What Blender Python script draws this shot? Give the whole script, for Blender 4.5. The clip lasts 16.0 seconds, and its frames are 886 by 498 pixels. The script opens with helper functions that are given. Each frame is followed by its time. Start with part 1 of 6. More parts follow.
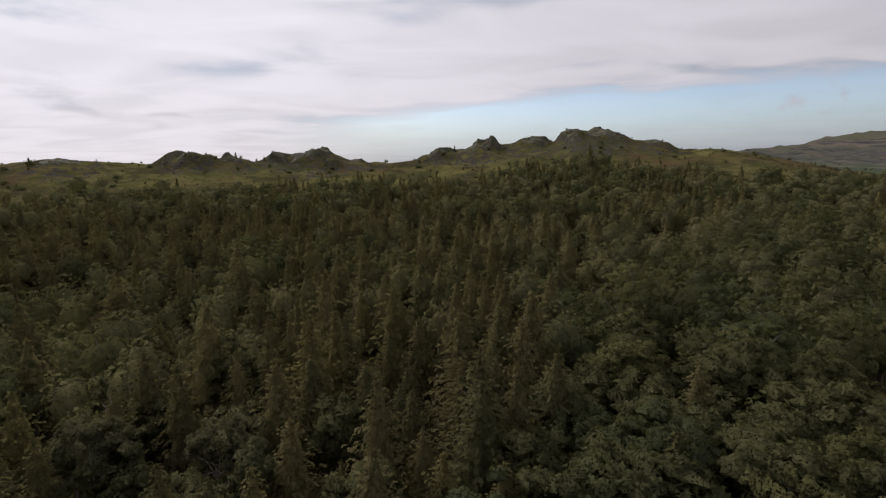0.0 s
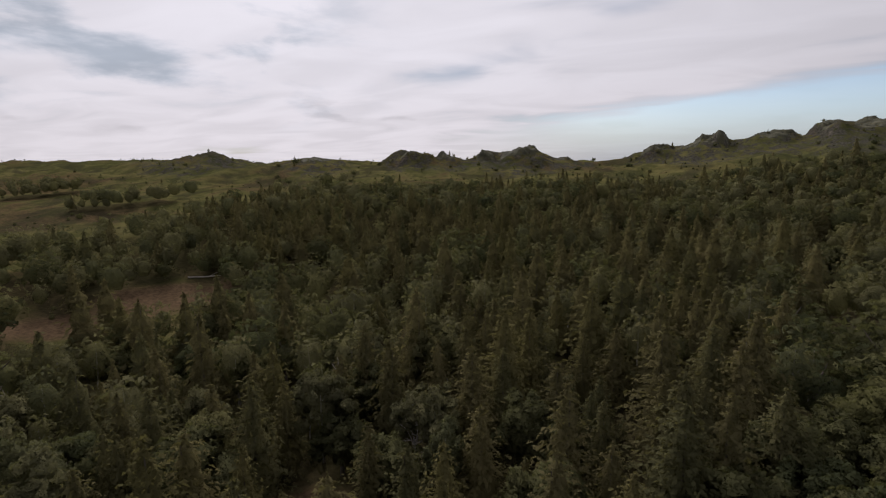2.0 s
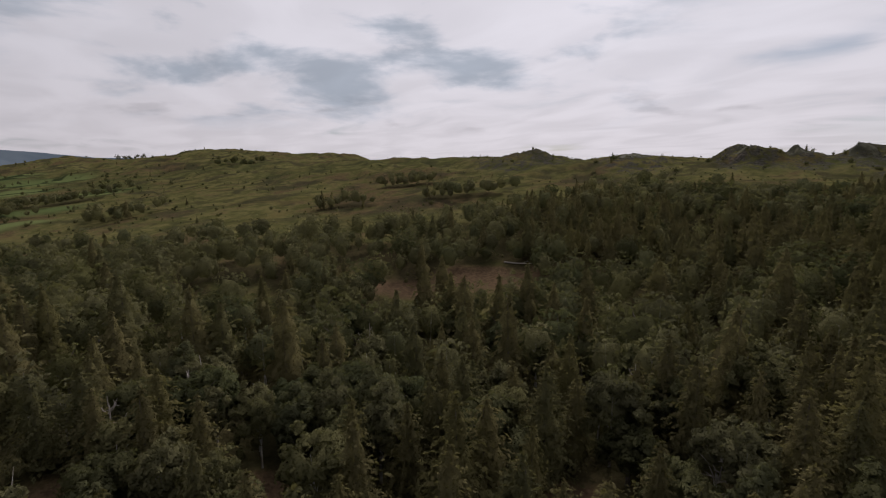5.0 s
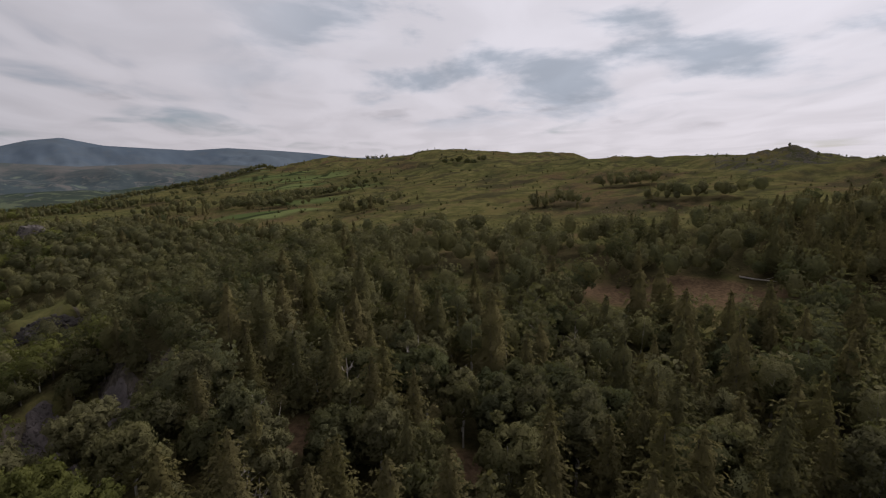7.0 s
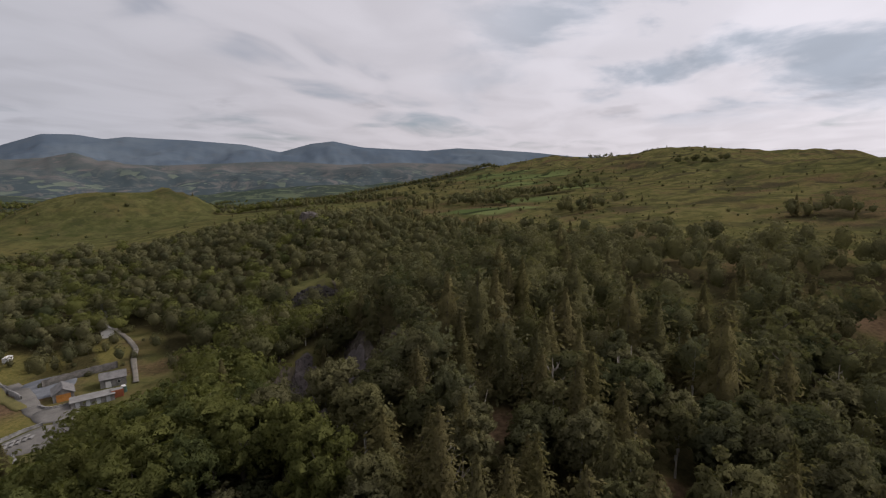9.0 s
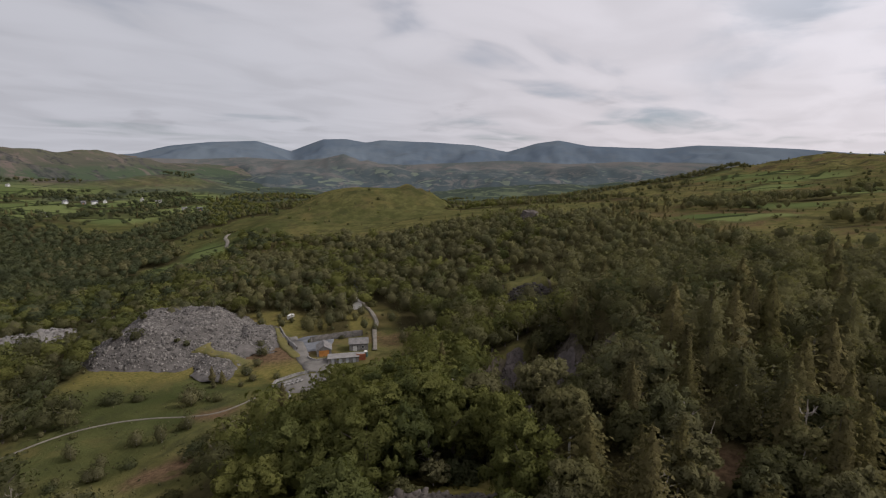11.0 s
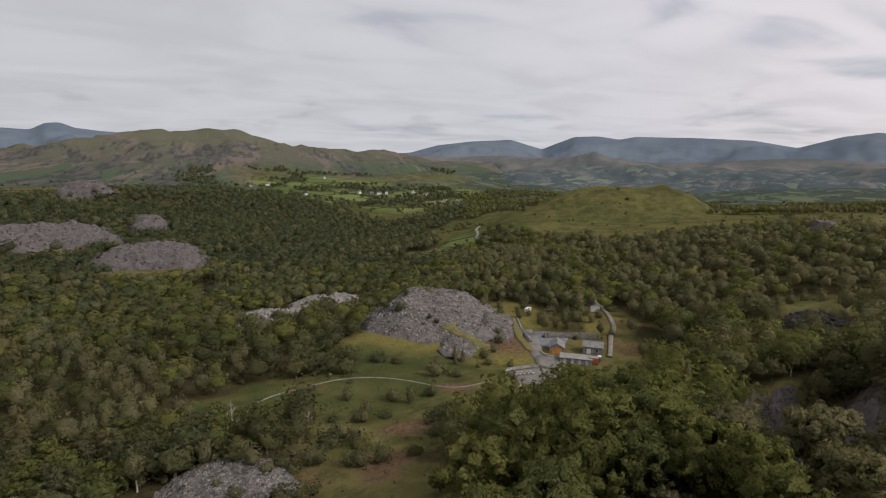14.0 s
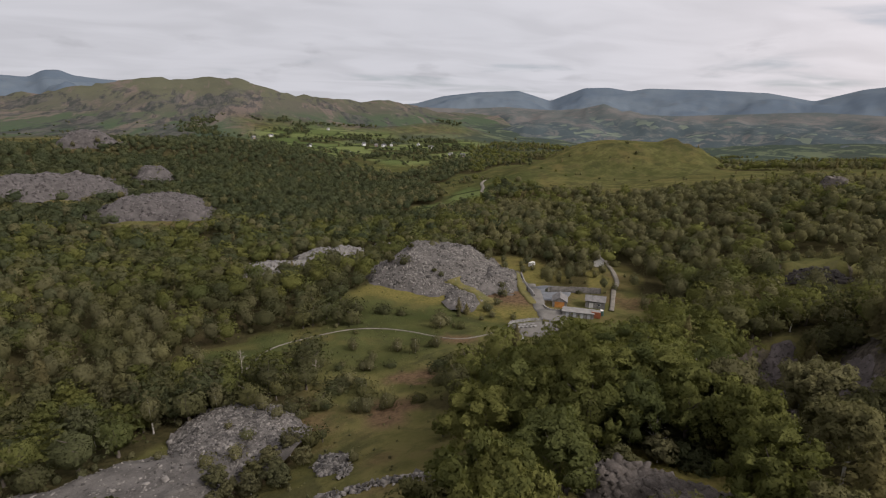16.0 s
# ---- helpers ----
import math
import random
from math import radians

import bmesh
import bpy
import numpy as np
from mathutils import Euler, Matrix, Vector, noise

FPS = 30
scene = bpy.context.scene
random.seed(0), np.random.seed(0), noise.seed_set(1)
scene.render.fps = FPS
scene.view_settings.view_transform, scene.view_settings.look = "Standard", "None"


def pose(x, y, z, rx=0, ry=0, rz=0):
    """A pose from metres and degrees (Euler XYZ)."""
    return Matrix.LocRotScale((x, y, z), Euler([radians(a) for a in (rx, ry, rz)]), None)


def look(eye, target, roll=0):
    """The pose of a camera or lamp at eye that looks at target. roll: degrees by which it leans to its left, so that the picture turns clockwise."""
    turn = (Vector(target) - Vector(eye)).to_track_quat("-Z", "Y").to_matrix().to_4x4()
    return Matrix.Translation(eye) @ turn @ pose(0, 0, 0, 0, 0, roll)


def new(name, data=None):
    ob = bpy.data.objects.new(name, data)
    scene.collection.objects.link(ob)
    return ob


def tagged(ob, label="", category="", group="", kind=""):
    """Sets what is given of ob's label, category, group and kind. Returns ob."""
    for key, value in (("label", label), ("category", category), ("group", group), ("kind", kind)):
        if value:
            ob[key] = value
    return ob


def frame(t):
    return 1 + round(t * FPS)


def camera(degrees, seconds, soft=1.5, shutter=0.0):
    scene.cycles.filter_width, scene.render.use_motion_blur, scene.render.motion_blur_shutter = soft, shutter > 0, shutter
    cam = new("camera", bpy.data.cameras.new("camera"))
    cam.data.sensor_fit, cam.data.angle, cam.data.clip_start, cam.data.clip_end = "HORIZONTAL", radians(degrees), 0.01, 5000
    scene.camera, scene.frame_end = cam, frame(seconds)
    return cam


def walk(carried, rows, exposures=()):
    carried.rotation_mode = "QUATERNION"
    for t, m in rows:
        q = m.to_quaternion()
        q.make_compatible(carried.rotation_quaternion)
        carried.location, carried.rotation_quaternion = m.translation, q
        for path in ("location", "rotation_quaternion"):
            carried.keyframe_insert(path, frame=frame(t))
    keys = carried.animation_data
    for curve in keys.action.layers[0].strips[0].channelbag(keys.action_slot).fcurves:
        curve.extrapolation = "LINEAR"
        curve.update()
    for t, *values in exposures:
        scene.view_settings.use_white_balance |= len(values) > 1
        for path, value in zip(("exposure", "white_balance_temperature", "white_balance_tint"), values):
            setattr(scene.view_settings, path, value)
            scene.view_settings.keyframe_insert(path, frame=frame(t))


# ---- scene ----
cam = camera(83.3, 16.0, soft=1.15, shutter=0.08)
EYE = (0.0, 0.0, 75.0)  # the drone hovers and turns where it is
PATH = [  # seconds, turn, tilt, lean
    (0.0, -0.04, -9.66, 0.75),
    (0.5, 5.73, -9.64, 0.72),
    (1.0, 11.49, -9.6, 0.72),
    (1.5, 17.22, -9.62, 0.65),
    (2.0, 22.95, -9.6, 0.6),
    (2.5, 28.67, -9.63, 0.62),
    (3.0, 34.45, -9.65, 0.57),
    (3.5, 40.22, -9.65, 0.52),
    (4.0, 46.02, -9.67, 0.47),
    (6.5, 75.91, -9.65, 0.33),
    (7.0, 82.04, -9.64, 0.31),
    (7.5, 88.16, -9.63, 0.3),
    (8.0, 94.31, -9.6, 0.28),
    (8.5, 100.51, -9.61, 0.26),
    (9.0, 106.72, -9.63, 0.18),
    (11.5, 138.06, -9.62, 0.25),
    (12.0, 144.4, -9.62, 0.24),
    (12.5, 150.98, -9.63, 0.13),
    (13.0, 157.47, -9.67, 0.11),
    (13.5, 159.12, -9.72, 0.03),
    (14.0, 159.42, -9.81, -0.01),
    (14.5, 159.65, -9.9, -0.05),
    (15.0, 159.81, -10.49, -0.13),
    (15.5, 159.95, -12.51, -0.27),
    (16.0, 160.07, -15.12, -0.39),
]
LIGHT = [(0.0, 0.15, 6280, 16), (4.0, -0.08, 6250, 16), (7.0, 0.0, 6250, 16), (9.0, 0.15, 6280, 16), (12.5, 0.38, 6380, 15), (16.0, 0.54, 6460, 15)]  # seconds, stops, kelvin, tint
walk(cam, [(t, pose(*EYE, 90 + tilt, lean, turn)) for t, turn, tilt, lean in PATH], LIGHT)


# ---- sky and sun ----
def node(tree, kind, ins=None, **props):
    """A shader node; ins maps input names or numbers to values or sockets."""
    n = tree.nodes.new(kind)
    for k, v in props.items():
        if k == "operation":
            n.operation = v
        elif k == "blend":
            n.blend_type = v
        elif k == "data":
            n.data_type = v
        elif k == "attribute":
            n.attribute_name = v
        elif k == "dims":
            n.noise_dimensions = v
        elif k == "feature":
            n.feature = v
    for k, v in (ins or {}).items():
        if isinstance(v, bpy.types.NodeSocket):
            tree.links.new(v, n.inputs[k])
        else:
            n.inputs[k].default_value = v
    return n


def math_node(tree, op, a, b=0.0, clamp=False):
    n = node(tree, "ShaderNodeMath", {0: a, 1: b}, operation=op)
    n.use_clamp = clamp
    return n.outputs[0]


def mix_colour(tree, fac, a, b, blend="MIX"):
    n = node(tree, "ShaderNodeMix", {0: fac, 6: a, 7: b}, data="RGBA", blend=blend)
    return n.outputs[2]


def ramp(tree, fac, lo, hi):
    """0 to 1 as fac goes from lo to hi, smooth at both ends."""
    n = tree.nodes.new("ShaderNodeMapRange")
    n.interpolation_type = "SMOOTHSTEP"
    tree.links.new(fac, n.inputs[0])
    n.inputs[1].default_value, n.inputs[2].default_value = lo, hi
    return n.outputs[0]


SUN_BEARING, SUN_HEIGHT = 42.0, 40.0
world = bpy.data.worlds.new("world")
scene.world = world
world.use_nodes = True
wt = world.node_tree
wt.nodes.clear()
sky = wt.nodes.new("ShaderNodeTexSky")
sky.sky_type, sky.sun_disc = "NISHITA", False
sky.sun_elevation, sky.sun_rotation = radians(SUN_HEIGHT), radians(-SUN_BEARING)
sky.air_density, sky.dust_density = 1.0, 0.7
aim = wt.nodes.new("ShaderNodeTexCoord").outputs["Generated"]
parts_ = node(wt, "ShaderNodeSeparateXYZ", {0: aim})
sx, sy, sz = parts_.outputs[0], parts_.outputs[1], parts_.outputs[2]
deep = math_node(wt, "ADD", math_node(wt, "MAXIMUM", sz, 0.0), 0.10)
px_, py_ = math_node(wt, "DIVIDE", sx, deep), math_node(wt, "DIVIDE", sy, deep)
plan = node(wt, "ShaderNodeCombineXYZ", {0: px_, 1: py_, 2: 0.0}).outputs[0]
turned = node(wt, "ShaderNodeMapping", {"Vector": plan, "Location": (4.3, 1.7, 0.0), "Rotation": (0, 0, radians(-28)), "Scale": (0.5, 0.8, 1.0)}).outputs[0]
broad = node(wt, "ShaderNodeTexNoise", {"Vector": turned, "Scale": 0.8, "Detail": 5.0, "Roughness": 0.46, "Distortion": 0.5}).outputs[0]
streak = node(wt, "ShaderNodeTexNoise", {"Vector": turned, "Scale": 2.2, "Detail": 4.0, "Roughness": 0.45, "Distortion": 0.6}).outputs[0]
low = node(wt, "ShaderNodeTexNoise", {"Vector": aim, "Scale": 9.0, "Detail": 5.0, "Roughness": 0.55}).outputs[0]
cover = math_node(wt, "ADD", math_node(wt, "MULTIPLY", broad, 0.7), math_node(wt, "MULTIPLY", streak, 0.3))
# a clear strip of sky low in the north, beyond the crags, its upper edge rising to the east
gap_dir = Vector((0.574, 0.819, 0.0))
near_gap = node(wt, "ShaderNodeVectorMath", {0: aim, 1: gap_dir}, operation="DOT_PRODUCT").outputs["Value"]
limit = math_node(wt, "ADD", 0.070, math_node(wt, "MULTIPLY", ramp(wt, near_gap, 0.55, 1.0), 0.068))
lowness = math_node(wt, "SUBTRACT", math_node(wt, "ADD", sz, math_node(wt, "MULTIPLY", math_node(wt, "SUBTRACT", streak, 0.5), 0.05)), limit)
strip_ = math_node(wt, "MULTIPLY", ramp(wt, near_gap, 0.50, 0.80), math_node(wt, "SUBTRACT", 1.0, ramp(wt, lowness, -0.022, 0.014)))
puffs = ramp(wt, low, 0.66, 0.76)
strip_ = math_node(wt, "MULTIPLY", strip_, math_node(wt, "SUBTRACT", 1.0, math_node(wt, "MULTIPLY", puffs, 0.8)))
# the cloud sheet is closed to the west
thin_dir = Vector((-0.90, 0.36, 0.25)).normalized()
near_thin = node(wt, "ShaderNodeVectorMath", {0: aim, 1: thin_dir}, operation="DOT_PRODUCT").outputs["Value"]
cover = math_node(wt, "SUBTRACT", cover, math_node(wt, "MULTIPLY", ramp(wt, near_thin, 0.90, 0.985), -0.06))
cloudy = math_node(wt, "MULTIPLY", ramp(wt, cover, 0.30, 0.46), math_node(wt, "SUBTRACT", 1.0, math_node(wt, "MULTIPLY", strip_, 0.95)))
sun_dir = Vector((*[v for v in (-math.sin(radians(SUN_BEARING)), math.cos(radians(SUN_BEARING)))], math.tan(radians(SUN_HEIGHT)))).normalized()
toward = node(wt, "ShaderNodeVectorMath", {0: aim, 1: sun_dir}, operation="DOT_PRODUCT").outputs["Value"]
glare = math_node(wt, "POWER", math_node(wt, "MAXIMUM", math_node(wt, "ADD", math_node(wt, "MULTIPLY", toward, 0.5), 0.5), 0.0), 3.0)
tone = math_node(wt, "ADD", math_node(wt, "MULTIPLY", glare, 0.42), 0.44)
tone = math_node(wt, "MULTIPLY", tone, math_node(wt, "ADD", 0.90, math_node(wt, "MULTIPLY", ramp(wt, streak, 0.30, 0.70), 0.12)))
# low grey scud over the far hills
flat = node(wt, "ShaderNodeMapping", {"Vector": aim, "Scale": (7.0, 7.0, 26.0)}).outputs[0]
scud = ramp(wt, node(wt, "ShaderNodeTexNoise", {"Vector": flat, "Scale": 1.0, "Detail": 5.0, "Roughness": 0.5}).outputs[0], 0.56, 0.68)
band = math_node(wt, "MULTIPLY", ramp(wt, sz, 0.045, 0.075), math_node(wt, "SUBTRACT", 1.0, ramp(wt, sz, 0.10, 0.15)))
tone = math_node(wt, "MULTIPLY", tone, math_node(wt, "SUBTRACT", 1.0, math_node(wt, "MULTIPLY", math_node(wt, "MULTIPLY", scud, band), 0.15)))
# flat grey-blue banks under the sheet, towards the west and north-west
bank_at = node(wt, "ShaderNodeMapping", {"Vector": aim, "Location": (0.6, 2.1, 0.4), "Scale": (3.6, 3.6, 11.0)}).outputs[0]
bank = ramp(wt, node(wt, "ShaderNodeTexNoise", {"Vector": bank_at, "Scale": 1.0, "Detail": 6.0, "Roughness": 0.54, "Distortion": 0.25}).outputs[0], 0.47, 0.64)
bank = math_node(wt, "MULTIPLY", bank, math_node(wt, "MULTIPLY", ramp(wt, near_thin, 0.74, 0.96), ramp(wt, sz, 0.05, 0.12)))
tone = math_node(wt, "MULTIPLY", tone, math_node(wt, "SUBTRACT", 1.0, math_node(wt, "MULTIPLY", bank, 0.36)))
cloud_tint = mix_colour(wt, ramp(wt, sz, 0.0, 0.22), (1.0, 0.955, 0.955, 1), (0.985, 0.965, 0.985, 1))
cloud_tint = mix_colour(wt, bank, cloud_tint, (0.86, 0.95, 1.04, 1))
cloud_tint = mix_colour(wt, ramp(wt, toward, 0.35, -0.25), cloud_tint, (0.925, 0.945, 0.985, 1))
bg_sky = node(wt, "ShaderNodeBackground", {0: sky.outputs[0], 1: 0.12})
bg_cloud = node(wt, "ShaderNodeBackground", {0: cloud_tint, 1: tone})
# even the thin places between the clouds are veiled
veil = node(wt, "ShaderNodeBackground", {0: mix_colour(wt, strip_, (0.56, 0.615, 0.68, 1), (0.55, 0.66, 0.81, 1)), 1: math_node(wt, "MULTIPLY", tone, 0.80)})
under = node(wt, "ShaderNodeMixShader", {0: math_node(wt, "SUBTRACT", 0.80, math_node(wt, "MULTIPLY", strip_, math_node(wt, "MULTIPLY", ramp(wt, sz, 0.0, 0.11), 0.55))), 1: bg_sky.outputs[0], 2: veil.outputs[0]})
both = node(wt, "ShaderNodeMixShader", {0: cloudy, 1: under.outputs[0], 2: bg_cloud.outputs[0]})
wout = node(wt, "ShaderNodeOutputWorld", {0: both.outputs[0]})

sun = new("sun", bpy.data.lights.new("sun", "SUN"))
sun.data.energy, sun.data.angle, sun.data.color = 2.6, radians(20), (1.0, 0.95, 0.87)
sun.matrix_world = look(sun_dir * 100, (0, 0, 0))


# ---- materials ----
def material(name, rough=0.9, spec=0.25):
    m = bpy.data.materials.new(name)
    m.use_nodes = True
    t = m.node_tree
    b = t.nodes["Principled BSDF"]
    b.inputs["Roughness"].default_value = rough
    b.inputs["Specular IOR Level"].default_value = spec
    return m, t, b


def noise_at(t, scale, detail=4.0, rough=0.55, vector=None, distortion=0.0):
    if vector is None:
        vector = node(t, "ShaderNodeNewGeometry").outputs["Position"]
    return node(t, "ShaderNodeTexNoise", {"Vector": vector, "Scale": scale, "Detail": detail, "Roughness": rough, "Distortion": distortion}).outputs[0]


def relief(t, b, height, strength, distance):
    n = node(t, "ShaderNodeBump", {"Height": height, "Strength": strength, "Distance": distance})
    t.links.new(n.outputs[0], b.inputs["Normal"])


def stone_like(name, dark, light, scale=1.0, rough=0.9, bump=0.3, by_object=0.0, by_island=0.0):
    """Rough mineral or timber surface with stains at two scales."""
    m, t, b = material(name, rough)
    big, fine = noise_at(t, 0.35 * scale, 4), noise_at(t, 6.0 * scale, 5, 0.65)
    fac = math_node(t, "ADD", math_node(t, "MULTIPLY", big, 0.55), math_node(t, "MULTIPLY", fine, 0.45))
    fac = ramp(t, fac, 0.32, 0.68)
    if by_object:
        r = node(t, "ShaderNodeObjectInfo").outputs["Random"]
        fac = math_node(t, "ADD", fac, math_node(t, "MULTIPLY", math_node(t, "SUBTRACT", r, 0.5), by_object), True)
    if by_island:
        r = node(t, "ShaderNodeNewGeometry").outputs["Random Per Island"]
        fac = math_node(t, "ADD", fac, math_node(t, "MULTIPLY", math_node(t, "SUBTRACT", r, 0.5), by_island), True)
    t.links.new(mix_colour(t, fac, (*dark, 1), (*light, 1)), b.inputs["Base Color"])
    relief(t, b, fine, bump, 0.05 / scale)
    return m


def leafy(name, dark, light, gloss=0.95):
    """Foliage: each tree has its own green, each clump and leaf varies a little."""
    m, t, b = material(name, gloss, 0.0)
    own = node(t, "ShaderNodeObjectInfo").outputs["Random"]
    tint = node(t, "ShaderNodeAttribute", attribute="tint").outputs["Fac"]
    pick = math_node(t, "FRACT", math_node(t, "ADD", own, tint))
    clump = noise_at(t, 0.55, 3)
    leaf = node(t, "ShaderNodeNewGeometry").outputs["Random Per Island"]
    fac = math_node(t, "ADD", math_node(t, "MULTIPLY", pick, 0.58), math_node(t, "MULTIPLY", ramp(t, clump, 0.3, 0.7), 0.24))
    fac = math_node(t, "ADD", fac, math_node(t, "MULTIPLY", leaf, 0.16), True)
    colour = mix_colour(t, fac, (*dark, 1), (*light, 1))
    # some trees lean to blue-green, some to yellow
    other = math_node(t, "FRACT", math_node(t, "MULTIPLY", pick, 7.31))
    colour = mix_colour(t, math_node(t, "MULTIPLY", ramp(t, other, 0.70, 0.85), 0.32), colour, (0.034, 0.052, 0.028, 1))
    colour = mix_colour(t, math_node(t, "MULTIPLY", math_node(t, "SUBTRACT", 1.0, ramp(t, other, 0.10, 0.22)), 0.22), colour, (0.120, 0.112, 0.034, 1))
    t.links.new(colour, b.inputs["Base Color"])
    spray = math_node(t, "ADD", noise_at(t, 1.6, 3, 0.6), noise_at(t, 5.0, 3, 0.7))
    relief(t, b, spray, 0.4, 0.3)
    glow = node(t, "ShaderNodeBsdfTranslucent", {0: mix_colour(t, 0.5, colour, (light[0] * 1.3, light[1] * 1.4, light[2] * 0.8, 1))})
    both_ = node(t, "ShaderNodeMixShader", {0: 0.32, 1: b.outputs[0], 2: glow.outputs[0]})
    # small gaps between the leaves of a spray
    holes = ramp(t, noise_at(t, 4.0, 3, 0.7), 0.455, 0.47)
    airy = node(t, "ShaderNodeMixShader", {0: holes, 1: node(t, "ShaderNodeBsdfTransparent").outputs[0], 2: both_.outputs[0]})
    out = t.nodes["Material Output"]
    t.links.new(airy.outputs[0], out.inputs[0])
    return m


OAK = leafy("oak_leaf", (0.042, 0.043, 0.023), (0.104, 0.101, 0.046))
LARCH = leafy("larch_needle", (0.071, 0.064, 0.032), (0.145, 0.123, 0.057))
BIRCH = leafy("birch_leaf", (0.067, 0.065, 0.037), (0.140, 0.129, 0.064))
# brighter oak green, sunlight painted in, for the front-lit quarry side
SUNLIT_OAK = leafy("sunlit_oak_leaf", (0.053, 0.059, 0.021), (0.138, 0.139, 0.043))
# oak leaf with haze painted in: darker, bluer green for far woods
HAZY_OAK = leafy("hazy_oak_leaf", (0.034, 0.040, 0.024), (0.088, 0.095, 0.048))
BARK = stone_like("bark", (0.045, 0.036, 0.028), (0.13, 0.11, 0.09), 2.0, 0.95)
PALE_BARK = stone_like("birch_bark", (0.20, 0.18, 0.16), (0.48, 0.45, 0.41), 2.0, 0.8)
DEAD_WOOD = stone_like("dead_wood", (0.19, 0.165, 0.14), (0.38, 0.34, 0.295), 2.0, 0.9)
SLATE = stone_like("slate_waste", (0.040, 0.036, 0.032), (0.120, 0.109, 0.099), 0.8, 0.85, 0.6)
SLATE_CHIP = stone_like("slate_chip", (0.034, 0.031, 0.028), (0.180, 0.165, 0.149), 1.5, 0.8, 0.3, by_island=0.9)
PIT_ROCK = stone_like("pit_rock", (0.052, 0.044, 0.041), (0.140, 0.119, 0.112), 0.8, 0.9, 0.6)
CRAG = stone_like("crag_rock", (0.040, 0.034, 0.029), (0.128, 0.110, 0.096), 0.6, 0.9, 0.6)


def ground_material():
    """Grass, bracken, heather, bare soil and rock; lush, bare and tip are spread over the land by attributes."""
    m, t, b = material("hill_ground", 1.0, 0.0)
    geo = node(t, "ShaderNodeNewGeometry")
    pos = geo.outputs["Position"]
    lush = node(t, "ShaderNodeAttribute", attribute="lush").outputs["Fac"]
    bare = node(t, "ShaderNodeAttribute", attribute="bare").outputs["Fac"]
    moor = node(t, "ShaderNodeAttribute", attribute="moor").outputs["Fac"]
    large, mid, fine = noise_at(t, 0.010, 5, 0.55, pos, 0.4), noise_at(t, 0.07, 5, 0.6, pos), noise_at(t, 0.9, 5, 0.65, pos)
    grass = mix_colour(t, ramp(t, mid, 0.35, 0.65), (0.060, 0.059, 0.021, 1), (0.120, 0.106, 0.041, 1))
    bracken = mix_colour(t, ramp(t, fine, 0.3, 0.7), (0.058, 0.042, 0.022, 1), (0.108, 0.076, 0.039, 1))
    heath = mix_colour(t, ramp(t, fine, 0.3, 0.7), (0.018, 0.018, 0.011, 1), (0.044, 0.038, 0.025, 1))
    patch = math_node(t, "ADD", math_node(t, "MULTIPLY", large, 0.6), math_node(t, "MULTIPLY", mid, 0.4))
    colour = mix_colour(t, ramp(t, patch, 0.50, 0.60), grass, bracken)
    tuft = noise_at(t, 0.22, 5, 0.65, pos, 0.5)
    dark_heath = math_node(t, "MULTIPLY", moor, math_node(t, "MULTIPLY", ramp(t, noise_at(t, 0.028, 5, 0.6, pos, 0.8), 0.49, 0.60), 0.7))
    colour = mix_colour(t, dark_heath, colour, heath)
    meadow = mix_colour(t, ramp(t, mid, 0.35, 0.7), (0.034, 0.042, 0.015, 1), (0.064, 0.068, 0.025, 1))
    colour = mix_colour(t, math_node(t, "MULTIPLY", lush, math_node(t, "ADD", 0.45, ramp(t, patch, 0.3, 0.6), True)), colour, meadow)
    colour = mix_colour(t, math_node(t, "MULTIPLY", ramp(t, tuft, 0.48, 0.66), 0.5), colour, (0.036, 0.038, 0.017, 1))
    # patches of yellowed grass and of dark rushes
    worn = noise_at(t, 0.035, 5, 0.6, pos, 0.7)
    colour = mix_colour(t, math_node(t, "MULTIPLY", ramp(t, worn, 0.52, 0.66), 0.55), colour, (0.095, 0.078, 0.030, 1))
    colour = mix_colour(t, math_node(t, "MULTIPLY", ramp(t, noise_at(t, 0.05, 5, 0.65, pos, 0.5), 0.54, 0.66), 0.6), colour, (0.034, 0.036, 0.017, 1))
    pasture = node(t, "ShaderNodeAttribute", attribute="pasture").outputs["Fac"]
    plot = node(t, "ShaderNodeTexVoronoi", {"Vector": pos, "Scale": 0.013}).outputs["Color"]
    plot = node(t, "ShaderNodeSeparateColor", {0: plot}).outputs[0]
    sward = mix_colour(t, plot, (0.056, 0.078, 0.027, 1), (0.118, 0.138, 0.052, 1))
    bound = node(t, "ShaderNodeTexVoronoi", {"Vector": pos, "Scale": 0.013}, feature="DISTANCE_TO_EDGE").outputs["Distance"]
    sward = mix_colour(t, math_node(t, "SUBTRACT", 1.0, ramp(t, bound, 0.02, 0.06)), sward, (0.022, 0.030, 0.013, 1))
    colour = mix_colour(t, math_node(t, "MULTIPLY", pasture, 0.9), colour, sward)
    gold = node(t, "ShaderNodeAttribute", attribute="gold").outputs["Fac"]
    rough_grass = mix_colour(t, ramp(t, fine, 0.35, 0.65), (0.082, 0.077, 0.024, 1), (0.136, 0.112, 0.038, 1))
    colour = mix_colour(t, math_node(t, "MULTIPLY", gold, ramp(t, mid, 0.25, 0.5)), colour, rough_grass)
    # ground turns dark brown where woods stand
    litter = node(t, "ShaderNodeAttribute", attribute="litter").outputs["Fac"]
    colour = mix_colour(t, math_node(t, "MULTIPLY", ramp(t, litter, 0.2, 0.8), 0.8), colour, mix_colour(t, ramp(t, fine, 0.3, 0.7), (0.022, 0.020, 0.011, 1), (0.052, 0.043, 0.022, 1)))
